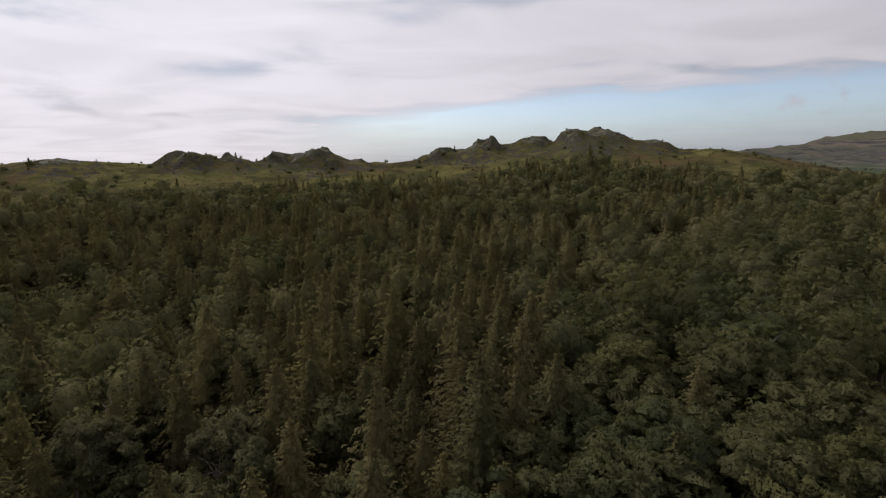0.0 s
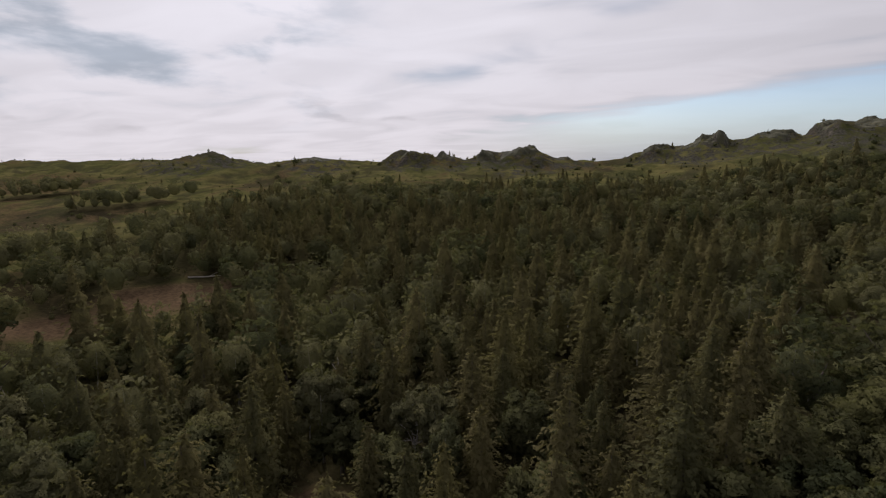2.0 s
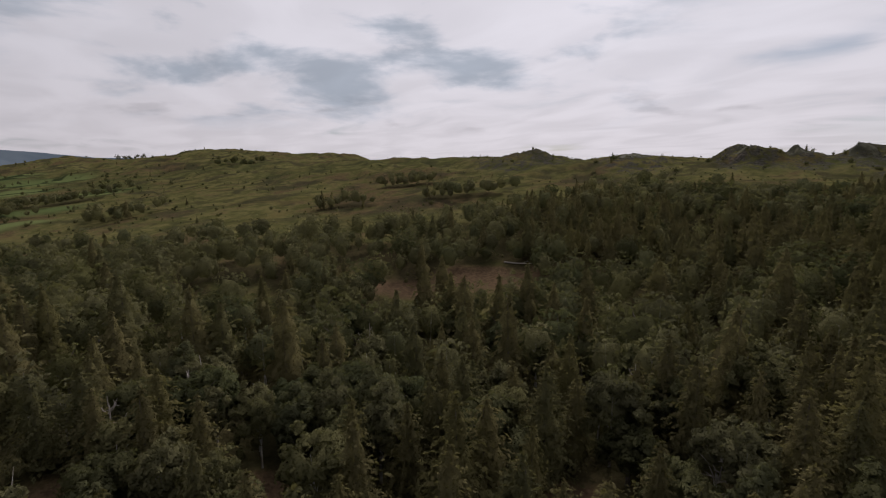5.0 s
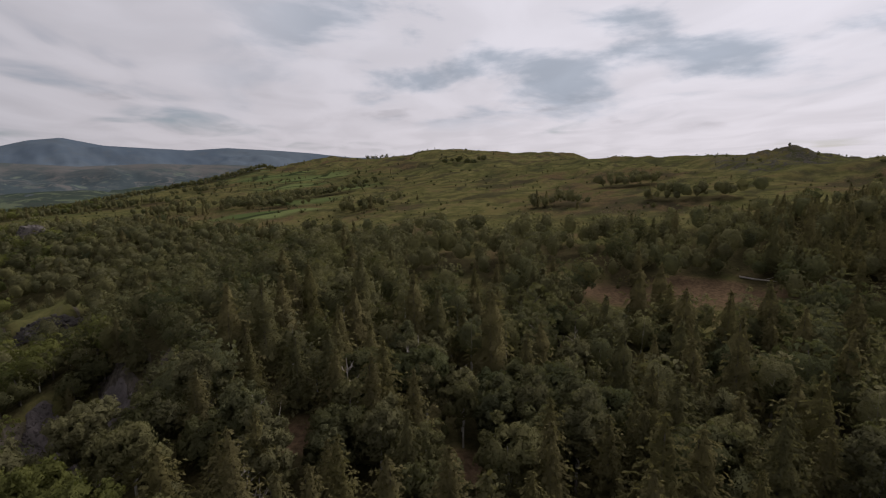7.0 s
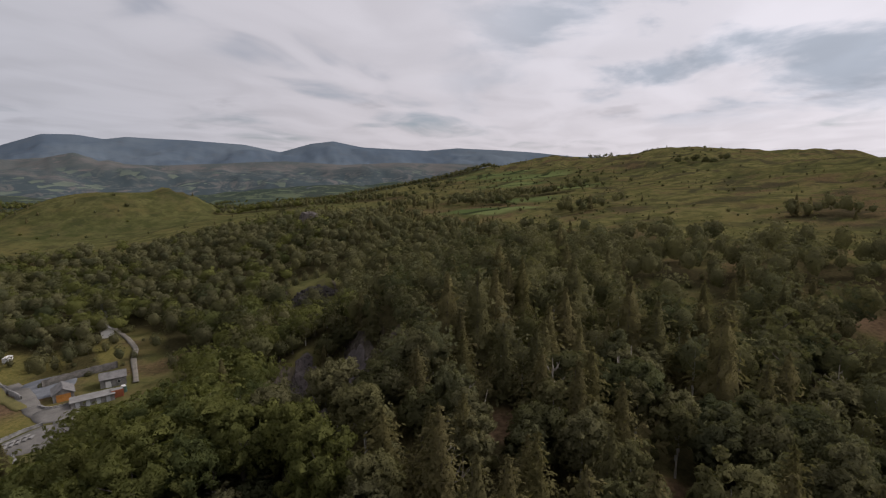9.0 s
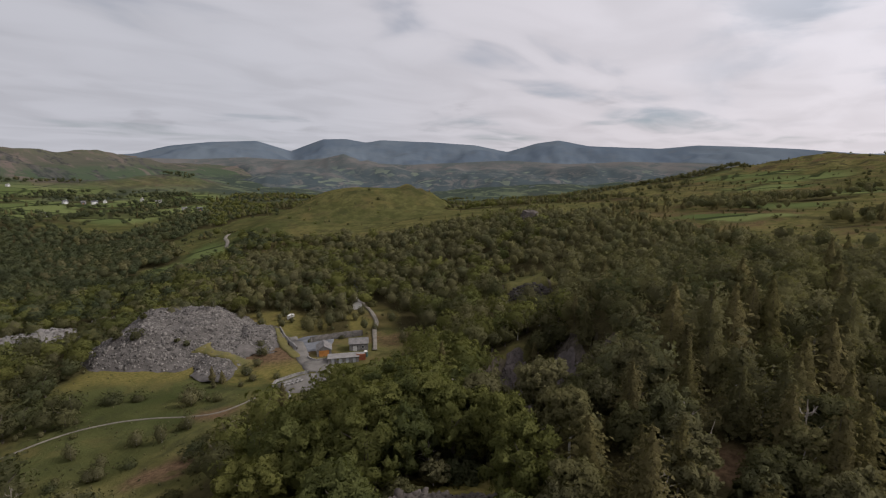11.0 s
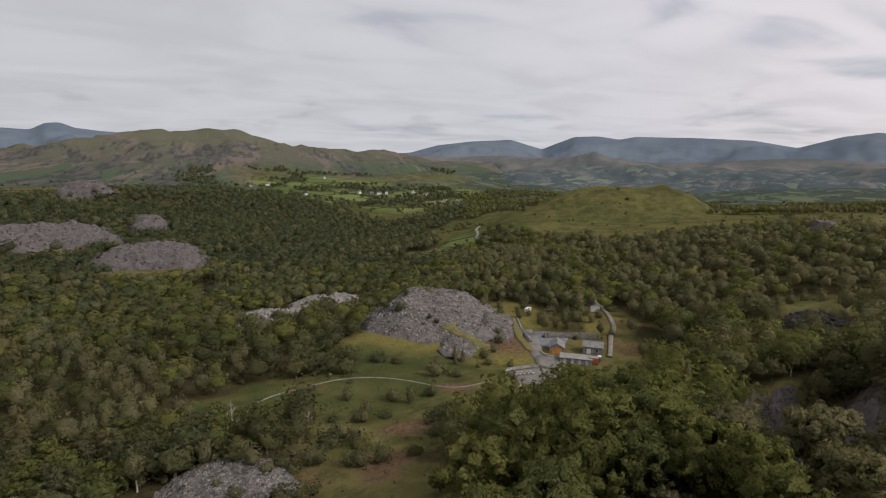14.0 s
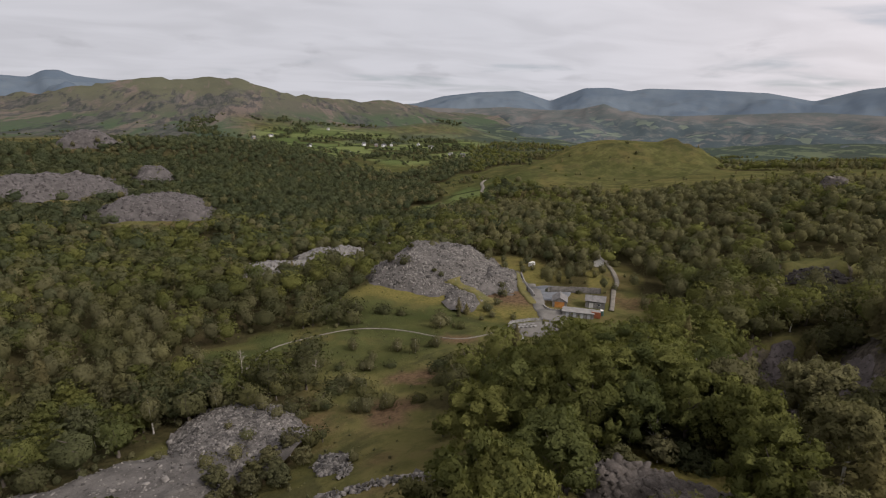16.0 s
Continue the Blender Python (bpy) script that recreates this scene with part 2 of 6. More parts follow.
    soil = mix_colour(t, ramp(t, fine, 0.3, 0.7), (0.062, 0.042, 0.025, 1), (0.124, 0.082, 0.048, 1))
    colour = mix_colour(t, math_node(t, "MULTIPLY", bare, ramp(t, math_node(t, "ADD", mid, math_node(t, "MULTIPLY", bare, 0.25)), 0.43, 0.62)), colour, soil)
    nz = node(t, "ShaderNodeSeparateXYZ", {0: geo.outputs["True Normal"]}).outputs[2]
    steep = math_node(t, "SUBTRACT", nz, math_node(t, "MULTIPLY", math_node(t, "SUBTRACT", mid, 0.5), 0.22))
    rocky = math_node(t, "SUBTRACT", 1.0, ramp(t, steep, 0.56, 0.70))
    rock = mix_colour(t, ramp(t, noise_at(t, 0.5, 6, 0.7, pos), 0.3, 0.7), (0.034, 0.029, 0.023, 1), (0.118, 0.100, 0.083, 1))
    colour = mix_colour(t, rocky, colour, rock)
    crag = node(t, "ShaderNodeAttribute", attribute="crag").outputs["Fac"]
    broken = noise_at(t, 0.16, 6, 0.7, pos, 0.6)
    colour = mix_colour(t, math_node(t, "MULTIPLY", ramp(t, crag, 0.05, 0.6), ramp(t, broken, 0.46, 0.55)), colour, mix_colour(t, ramp(t, fine, 0.3, 0.7), (0.024, 0.023, 0.018, 1), (0.082, 0.075, 0.058, 1)))
    fell = node(t, "ShaderNodeAttribute", attribute="fell").outputs["Fac"]
    # the fell: grass above, ledges of dark crag across the face, pinkish scree and bracken below them, green at the foot
    ledge = node(t, "ShaderNodeVectorMath", {0: pos, 1: (1.0, 0.16, 0.8)}, operation="MULTIPLY").outputs[0]
    face = noise_at(t, 0.0055, 7, 0.60, pos, 1.0)
    scar = noise_at(t, 0.0085, 7, 0.68, ledge, 1.1)
    chip = noise_at(t, 0.040, 5, 0.70, ledge, 0.5)
    height = node(t, "ShaderNodeSeparateXYZ", {0: pos}).outputs[2]
    above = math_node(t, "ADD", height, math_node(t, "MULTIPLY", math_node(t, "SUBTRACT", face, 0.5), 90.0))
    # haze over the fell is put into these colours, greyed and blued
    high_land = mix_colour(t, ramp(t, above, 48.0, 90.0), (0.048, 0.068, 0.044, 1), (0.074, 0.073, 0.058, 1))
    high_land = mix_colour(t, ramp(t, above, 105.0, 140.0), high_land, (0.080, 0.081, 0.057, 1))
    high_land = mix_colour(t, math_node(t, "MULTIPLY", ramp(t, noise_at(t, 0.011, 6, 0.66, ledge, 0.8), 0.50, 0.60), 0.75), high_land, (0.122, 0.096, 0.088, 1))
    rocks = math_node(t, "ADD", scar, math_node(t, "MULTIPLY", math_node(t, "SUBTRACT", chip, 0.5), 0.45))
    rocks = math_node(t, "MULTIPLY", ramp(t, rocks, 0.505, 0.575), math_node(t, "SUBTRACT", 1.0, ramp(t, height, 128.0, 165.0)))
    high_land = mix_colour(t, math_node(t, "MULTIPLY", rocks, 0.85), high_land, mix_colour(t, ramp(t, noise_at(t, 0.05, 4, 0.7, ledge), 0.40, 0.66), (0.028, 0.033, 0.036, 1), (0.078, 0.073, 0.071, 1)))
    colour = mix_colour(t, math_node(t, "MULTIPLY", fell, 0.9), colour, high_land)
    vale = node(t, "ShaderNodeAttribute", attribute="vale").outputs["Fac"]
    groves = noise_at(t, 0.012, 6, 0.68, pos, 0.7)
    low_land = mix_colour(t, ramp(t, groves, 0.50, 0.58), (0.036, 0.047, 0.038, 1), (0.082, 0.096, 0.060, 1))
    colour = mix_colour(t, math_node(t, "MULTIPLY", vale, math_node(t, "SUBTRACT", 0.9, math_node(t, "MULTIPLY", pasture, 0.9))), colour, low_land)
    t.links.new(colour, b.inputs["Base Color"])
    relief(t, b, math_node(t, "ADD", fine, math_node(t, "MULTIPLY", mid, 2.0)), 0.7, 0.6)
    return m


GROUND = ground_material()


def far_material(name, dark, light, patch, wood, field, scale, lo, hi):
    """Far land, blue-grey from painted-in haze: heath and crag above, woods and fields below."""
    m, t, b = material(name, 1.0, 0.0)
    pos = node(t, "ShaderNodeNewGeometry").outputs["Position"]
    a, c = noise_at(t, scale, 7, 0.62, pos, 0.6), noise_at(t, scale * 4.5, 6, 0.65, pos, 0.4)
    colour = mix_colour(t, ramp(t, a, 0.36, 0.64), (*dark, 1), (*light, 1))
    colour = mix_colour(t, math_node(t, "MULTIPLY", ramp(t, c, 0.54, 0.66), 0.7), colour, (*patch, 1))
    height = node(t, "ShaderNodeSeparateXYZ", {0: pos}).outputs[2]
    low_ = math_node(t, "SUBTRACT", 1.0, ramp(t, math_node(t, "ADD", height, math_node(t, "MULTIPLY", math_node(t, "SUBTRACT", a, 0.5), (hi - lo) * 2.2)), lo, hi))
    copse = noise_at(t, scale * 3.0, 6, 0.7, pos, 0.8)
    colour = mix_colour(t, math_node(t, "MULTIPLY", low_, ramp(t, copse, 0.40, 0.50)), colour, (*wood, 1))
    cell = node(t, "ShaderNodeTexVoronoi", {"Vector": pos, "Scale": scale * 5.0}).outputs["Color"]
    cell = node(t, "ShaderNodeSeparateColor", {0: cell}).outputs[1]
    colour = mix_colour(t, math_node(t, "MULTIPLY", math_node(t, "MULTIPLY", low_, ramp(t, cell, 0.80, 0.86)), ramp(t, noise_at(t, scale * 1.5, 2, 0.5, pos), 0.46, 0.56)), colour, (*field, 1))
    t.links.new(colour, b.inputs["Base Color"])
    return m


# base colours carry the blue of the distance haze
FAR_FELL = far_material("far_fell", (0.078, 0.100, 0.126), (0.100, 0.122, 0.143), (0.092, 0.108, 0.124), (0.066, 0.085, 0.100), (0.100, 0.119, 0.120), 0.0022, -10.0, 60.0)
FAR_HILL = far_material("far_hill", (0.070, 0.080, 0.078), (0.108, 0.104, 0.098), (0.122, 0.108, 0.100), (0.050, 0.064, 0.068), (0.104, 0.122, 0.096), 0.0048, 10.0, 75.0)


# ---- mesh helpers ----
def mesh_of(name, verts, tris, mat, smooth=False, attributes=None, normals=None):
    """A mesh of triangles (or quads) from numpy arrays."""
    verts, tris = np.asarray(verts, np.float32), np.asarray(tris, np.int32)
    k = tris.shape[1]
    me = bpy.data.meshes.new(name)
    me.vertices.add(len(verts))
    me.vertices.foreach_set("co", verts.ravel())
    me.loops.add(tris.size)
    me.loops.foreach_set("vertex_index", tris.ravel())
    me.polygons.add(len(tris))
    me.polygons.foreach_set("loop_start", np.arange(0, tris.size, k, dtype=np.int32))
    if smooth:
        me.polygons.foreach_set("use_smooth", np.ones(len(tris), bool))
    for key, values in (attributes or {}).items():
        at = me.attributes.new(key, "FLOAT", "POINT")
        at.data.foreach_set("value", np.asarray(values, np.float32))
    me.materials.append(mat)
    me.update(calc_edges=True)
    if normals is not None:
        me.polygons.foreach_set("use_smooth", np.ones(len(tris), bool))
        me.normals_split_custom_set_from_vertices(np.asarray(normals, np.float32))
    return me


def link_part(name, me, parent, label=""):
    ob = new(name, me)
    ob.parent = parent
    return tagged(ob, label)


def part(name, bm, mat, parent=None, label=""):
    me = bpy.data.meshes.new(name)
    bm.to_mesh(me)
    bm.free()
    me.materials.append(mat)
    ob = new(name, me)
    if parent:
        ob.parent = parent
    return tagged(ob, label)


def empty(name, m, label, category, group="", kind=""):
    ob = new(name)
    ob.matrix_world = m
    ob.empty_display_size = 0.5
    return tagged(ob, label, category, group, kind)

# ---- landform: a bowl of woodland round the lookout, a rim of crags, a valley with a quarry ----
def vnoise(x, y, seed=0):
    """Smooth value noise, -1 to 1, for numpy arrays."""
    xi, yi = np.floor(x).astype(np.int64), np.floor(y).astype(np.int64)
    fx, fy = x - xi, y - yi
    fx, fy = fx * fx * (3 - 2 * fx), fy * fy * (3 - 2 * fy)

    def lattice(i, j):
        h = (i * 374761393 + j * 668265263 + seed * 144269504) & 0xFFFFFFFF
        h = ((h ^ (h >> 13)) * 1274126177) & 0xFFFFFFFF
        return (h ^ (h >> 16)) / 2147483648.0 - 1.0

    a, b = lattice(xi, yi), lattice(xi + 1, yi)
    c, d = lattice(xi, yi + 1), lattice(xi + 1, yi + 1)
    return (a * (1 - fx) + b * fx) * (1 - fy) + (c * (1 - fx) + d * fx) * fy


def fbm(x, y, size, octaves=4, seed=0, gain=0.5):
    total, amp = np.zeros_like(x), 1.0
    for k in range(octaves):
        total = total + amp * vnoise(x / size * 2 ** k + 17.3 * k, y / size * 2 ** k - 9.1 * k, seed + k)
        amp *= gain
    return total


def polar(bearing, distance):
    """Plan place from a bearing (degrees, anticlockwise from +y) and a distance."""
    a = math.radians(bearing)
    return -math.sin(a) * distance, math.cos(a) * distance


def step(lo, hi, v):
    t = np.clip((v - lo) / (hi - lo), 0, 1)
    return t * t * (3 - 2 * t)


RINGS = np.array([0, 45, 90, 140, 200, 270, 350, 450, 600, 800, 1100, 1500, 2100, 3000, 4800.0])
COLUMNS = []


def column(bearing, *heights):
    """Heights of the ground along one bearing, at the distances in RINGS."""
    COLUMNS.append((bearing, heights))


column(0, 33, 34, 37, 39, 44, 54, 66, 79, 72, 60, 55, 50, 50, 40, 20)
column(20, 33, 34, 36, 38, 44, 55, 67, 77, 70, 60, 55, 50, 50, 40, 20)
column(40, 33, 33, 32, 33, 43, 52, 64, 78, 75, 62, 55, 50, 50, 40, 20)
column(60, 33, 33, 31, 32, 41, 45, 54, 66, 83, 72, 60, 55, 50, 40, 20)
column(80, 33, 33, 33, 33, 37, 40, 45, 52, 64, 84, 104, 98, 80, 40, 20)
column(95, 33, 34, 36, 36, 34, 34, 36, 40, 46, 58, 85, 78, 50, 10, 0)
column(108, 33, 34, 35, 33, 27, 27, 30, 32, 33, 38, 38, 0, -25, -20, 0)
column(125, 33, 33, 28, 18, 10, 14, 25, 27, 23, 8, -10, -25, -30, -20, 0)
column(140, 32, 32, 24, 8, 0, 2, 6, 8, 8, 6, -5, -25, -35, -20, 0)
column(155, 31, 30, 16, 6, 0, 2, 0, -4, -6, -2, 8, 14, 10, 60, 60)
column(170, 30, 26, 12, 4, 0, -3, -8, -11, -10, -2, 14, 42, 80, 140, 100)
column(185, 30, 23, 9, 3, -1, -4, -3, 3, 14, 26, 35, 72, 162, 120, 100)
column(200, 30, 23, 9, 3, -1, -3, 0, 8, 24, 38, 45, 75, 112, 100, 100)
column(225, 31, 26, 16, 10, 8, 10, 14, 20, 30, 42, 52, 60, 70, 80, 80)
column(270, 32, 30, 27, 25, 25, 28, 34, 40, 46, 50, 55, 60, 60, 60, 60)
column(315, 33, 34, 36, 38, 43, 52, 58, 58, 54, 50, 56, 70, 90, 120, 60)
column(342, 33, 34, 37, 39, 44, 54, 70, 95, 84, 60, 55, 50, 50, 60, 40)

# knolls and crags: bearing, distance, height, half-width across, half-width along, steepness
KNOLLS = [
    (345.8, 440, 8, 10, 22, 4), (342.5, 445, 6, 20, 30, 2), (354.8, 428, 9, 16, 20, 2.5), (350, 436, 6, 18, 20, 2),
    (337, 448, 4, 14, 24, 2), (0.5, 425, 5.5, 13, 15, 3), (357.3, 425, 6, 15, 18, 3), (14.6, 415, 10.5, 25, 25, 2),
    (18, 412, 4, 14, 16, 2), (9.3, 418, 3.4, 17, 16, 2), (26.7, 412, 9, 15, 20, 4), (22.4, 412, 7.5, 17, 18, 2.4),
    (37, 420, 3, 20, 20, 2), (48.5, 500, 9, 34, 34, 2), (320, 2500, 66, 240, 400, 2), (327, 2300, 22, 300, 300, 2),
    (140.3, 715, 35, 84, 95, 3.4), (133.6, 705, 17, 34, 60, 3), (148.5, 660, 16, 66, 80, 2), (152, 560, 9, 50, 60, 2),
    (189, 1950, 14, 300, 240, 2), (182, 1900, 12, 90, 200, 2), (193, 2050, 20, 120, 200, 2), (96, 1120, 5, 60, 90, 2), (102.5, 1030, 6, 50, 120, 2),
    (166, 2300, 26, 160, 200, 2), (160, 1500, 30, 130, 160, 2), (192, 690, 14, 90, 70, 2), (181, 810, 9, 110, 100, 2), (157.5, 250, 2.5, 16, 20, 3), (122, 244, 5, 16, 13, 6),
    (42.2, 482, -4.5, 18, 30, 2), (20, 425, -3, 8, 30, 2), (13.9, 412, 3, 6, 10, 2), (5, 495, -3, 20, 30, 2), (358.8, 424, 3.6, 12, 14, 3), (354, 430, 3.4, 8, 14, 3), (347.7, 442, -3.4, 5, 30, 2),
    (334.3, 450, -6, 16, 60, 2), (338.5, 445, -3, 12, 40, 2), (326.5, 2350, -20, 110, 400, 2), (68.5, 1150, 18, 90, 120, 2), (58, 600, -3, 20, 40, 2), (88.5, 1200, -20, 70, 160, 2),
    (195, 2000, -14, 120, 250, 2), (169.2, 3050, -22, 70, 400, 2),
]
PIT = [(120.3, 126, 24, 40, 21)]  # bearing, distance, half-widths, depth
YARD = [(-108.0, -160.0, 34, 22, 0.5), (-146.0, -186.0, 16, 22, 2.0), (-86.0, -140.0, 14, 10, 2.4)]  # levelled ground: x, y, half-widths, height


def terrain(x, y):
    x, y = np.asarray(x, float), np.asarray(y, float)
    r, a = np.hypot(x, y), np.degrees(np.arctan2(-x, y)) % 360
    cols = sorted(COLUMNS)
    table = np.array([h for _, h in cols])
    bearings = np.array([b for b, _ in cols], float)
    n, m = table.shape
    u = np.interp(a, np.append(bearings, 360), np.arange(n + 1))
    v = np.interp(r, RINGS, np.arange(m))
    i, j = np.floor(u).astype(int), np.minimum(np.floor(v).astype(int), m - 2)
    fu, fv = u - i, v - j

    def cubic(f):
        return ((-f + 2 * f * f - f ** 3) / 2, (2 - 5 * f * f + 3 * f ** 3) / 2, (f + 4 * f * f - 3 * f ** 3) / 2, (f ** 3 - f * f) / 2)

    z = np.zeros_like(r)
    wu, wv = cubic(fu), cubic(fv)
    for p in range(4):
        for q in range(4):
            z = z + wu[p] * wv[q] * table[(i + p - 1) % n, np.clip(j + q - 1, 0, m - 1)]
    hover = step(3, 42, r)
    z = z * hover + 32.0 * (1 - hover)
    # crags: broken relief on the open heights
    high = step(45, 75, z) * step(240, 360, r)
    crag = 1 - np.abs(fbm(x, y, 45, 4, 5))
    z = z + high * (crag - 0.6) * np.minimum(r / 100, 9) + step(40, 200, r) * fbm(x, y, 55, 3, 2) * 1.4
    z = z + step(1200, 2000, r) * fbm(x, y, 380, 4, 9) * 20
    z = z + step(1350, 1700, r) * step(60, 120, z) * (0.5 - np.abs(fbm(x, y, 190, 5, 12))) * 26
    warp, rough = 7 * fbm(x, y, 26, 4, 41), fbm(x, y, 15, 4, 43)
    crisp = np.sign(vnoise(x / 7.0, y / 7.0, 47)) * np.sqrt(np.abs(vnoise(x / 7.0, y / 7.0, 47)))
    for b, d, h, wa, wr, k in KNOLLS:
        cx, cy = polar(b, d)
        c, s = math.cos(math.radians(b)), math.sin(math.radians(b))
        ta, tr = (x - cx) * c + (y - cy) * s + warp, -(x - cx) * s + (y - cy) * c
        broken = np.clip(0.98 + 0.34 * rough + 0.16 * crisp, 0.3, 1.7) if wa < 40 else 1.0
        z = z + h * np.exp(-(np.hypot(ta / wa, tr / wr) ** k)) * broken
    for b, d, wa, wr, deep in PIT:
        cx, cy = polar(b, d)
        c, s = math.cos(math.radians(b)), math.sin(math.radians(b))
        ta, tr = (x - cx) * c + (y - cy) * s, -(x - cx) * s + (y - cy) * c
        e = np.hypot(ta / wa, tr / wr) + 0.18 * fbm(x, y, 16, 3, 4)
        z = z - deep * (1 - step(0.35, 1.15, e))
    for cx, cy, wx, wy, level in YARD:
        w = 1 - step(0.75, 1.3, np.hypot((x - cx) / wx, (y - cy) / wy))
        z = z * (1 - w) + level * w
    return z


def ground_at(x, y):
    return float(terrain(np.array([x]), np.array([y]))[0])


# ---- the ground: one sheet out to the horizon ----
def blob(x, y, bearing, dist, wa, wr, soft=0.35, seed=0):
    """1 inside an uneven oval about the place at that bearing and distance, 0 outside."""
    cx, cy = polar(bearing, dist)
    c, s = math.cos(math.radians(bearing)), math.sin(math.radians(bearing))
    ta, tr = (x - cx) * c + (y - cy) * s, -(x - cx) * s + (y - cy) * c
    e = np.hypot(ta / wa, tr / wr) + 0.22 * fbm(x, y, min(wa, wr) * 0.7, 3, 31 + seed)
    return 1 - step(1 - soft, 1 + soft, e)


# bearing, distance, half-widths across and along
MEADOWS = [(184, 160, 15, 8), (179, 166, 11, 9), (168, 190, 25, 30), (176, 156, 17, 16), (168, 150, 34, 18), (183, 150, 10, 10), (160, 185, 20, 16), (155, 172, 20, 12),
           (163, 412, 16, 26), (160.5, 450, 24, 34), (157, 505, 34, 44), (153, 560, 44, 50)]
PASTURES = [(163, 414, 12, 18), (160.5, 450, 18, 26), (157, 505, 22, 34), (170, 930, 60, 50), (174, 900, 60, 40), (178, 1000, 60, 60), (168, 1020, 120, 110), (160, 1130, 110, 110), (176, 1130, 110, 170), (172, 1280, 160, 120), (164, 870, 60, 60), (158, 930, 60, 60), (166, 930, 80, 60), (102, 430, 40, 16), (98, 520, 40, 24), (93, 610, 40, 22), (97, 800, 60, 50), (99, 700, 50, 30), (101, 900, 60, 36), (104, 1000, 50, 36)]
FIELDS = [(81, 162, 12, 22), (83, 230, 24, 12), (66.7, 176, 11, 10), (122, 248, 18, 12), (148, 560, 90, 60), (137, 640, 150, 60), (126, 560, 110, 60), (122, 640, 90, 60), (102, 424, 45, 18), (98, 513, 45, 26), (100, 610, 40, 30), (93, 600, 60, 36), (91, 700, 70, 40), (97, 830, 80, 70),
          (80, 700, 70, 44), (345, 415, 70, 34), (18, 392, 26, 12), (70, 560, 70, 36), (58, 560, 70, 36), (47, 440, 44, 36), (24, 378, 26, 12), (325, 388, 24, 10)]
BARES = [(135.5, 680, 9, 5), (52, 170, 17, 14), (42, 168, 14, 8), (61.5, 158, 14, 8), (167, 98, 6, 8), (163.5, 118, 9, 6), (158, 150, 7, 5), (41, 58, 7, 5),
         (101.5, 72, 6, 5), (80.5, 64, 7, 5), (67, 163, 11, 7), (136, 118, 10, 6), (152, 205, 22, 14)]


# rough yellow grass and bracken: bearing, distance, half-widths
GOLDS = [(133, 58, 12, 7), (151, 262, 22, 10), (143.6, 226, 12, 8), (152.6, 182, 15, 9), (157, 198, 10, 9), (148, 215, 18, 8), (185, 330, 14, 9), (180, 345, 10, 8), (190, 440, 26, 14), (166, 210, 20, 10), (149, 245, 30, 8), (152.1, 277, 10, 8), (155.8, 254, 10, 7), (152, 246, 12, 6), (150, 236, 9, 12), (147, 233, 8, 6), (144, 236, 9, 7), (142.3, 229, 8, 7), (151.4, 188, 9, 11), (161.5, 200, 16, 8)]


def total(blobs, x, y, seed):
    v = np.zeros_like(x)
    for k, (b, d, wa, wr) in enumerate(blobs):
        v = np.maximum(v, blob(x, y, b, d, wa, wr, 0.3, seed + k))
    return v


def crags(x, y):
    """Where rock breaks through on the knolls of the rim."""
    v = np.zeros_like(x)
    for b, d, h, wa, wr, k in KNOLLS[:14]:
        v = np.maximum(v, blob(x, y, b, d, wa * 1.3, wr * 1.3, 0.5, 300))
        v = np.maximum(v, 0.75 * blob(x, y, b, d - wr * 1.3, wa * 1.1, wr * 0.9, 0.6, 305))
    v = np.maximum(v, 0.12 * step(0.15, 0.5, fbm(x, y, 60, 3, 310)) * step(300, 360, np.hypot(x, y)) * (1 - step(560, 700, np.hypot(x, y))))
    return v


def build_ground():
    seen = np.concatenate([np.arange(-48, -24, 0.5), np.arange(-24, 52, 0.34), np.arange(52, 216, 0.6)])
    rest = np.arange(216, 312, 4.0)
    bearings = np.radians(np.concatenate([seen, rest]))
    radii = np.concatenate([[0.0], 4 * 1.029 ** np.arange(260)])
    radii = radii[radii < 4850]
    radii = np.concatenate([radii[radii < 385], np.arange(386, 460, 3.2), radii[radii > 462]])
    rr, aa = np.meshgrid(radii, bearings, indexing="ij")
    x, y = -np.sin(aa) * rr, np.cos(aa) * rr
    z = terrain(x, y)
    nr, na = rr.shape
    i, j = np.meshgrid(np.arange(nr - 1), np.arange(na), indexing="ij")
    k = (j + 1) % na
    quads = np.stack([i * na + j, (i + 1) * na + j, (i + 1) * na + k, i * na + k], -1).reshape(-1, 4)
    fx, fy, fz = x.ravel(), y.ravel(), z.ravel()
    moor = step(28, 48, fz) * step(230, 330, np.hypot(fx, fy))
    me = mesh_of("ground", np.stack([fx, fy, fz], -1), quads, GROUND, True,
                 {"lush": np.maximum(0.7 * (1 - step(10, 35, fz)) * step(450, 600, np.hypot(fx, fy)), np.maximum(total(MEADOWS, fx, fy, 0), 0.45 * total(FIELDS, fx, fy, 20))), "litter": wooded(fx, fy), "bare": total(BARES, fx, fy, 50), "moor": moor, "gold": total(GOLDS, fx, fy, 150), "pasture": total(PASTURES, fx, fy, 400), "crag": crags(fx, fy), "fell": np.maximum(step(1250, 1600, np.hypot(fx, fy)), step(870, 1020, np.hypot(fx, fy)) * step(178, 184, np.degrees(np.arctan2(-fx, fy)) % 360)), "vale": step(960, 1150, np.hypot(fx, fy)) * (1 - step(12, 40, fz))})
    tagged(new("ground", me), "rolling hill ground of grass, bracken, heather and rock", "ground", kind="structure")


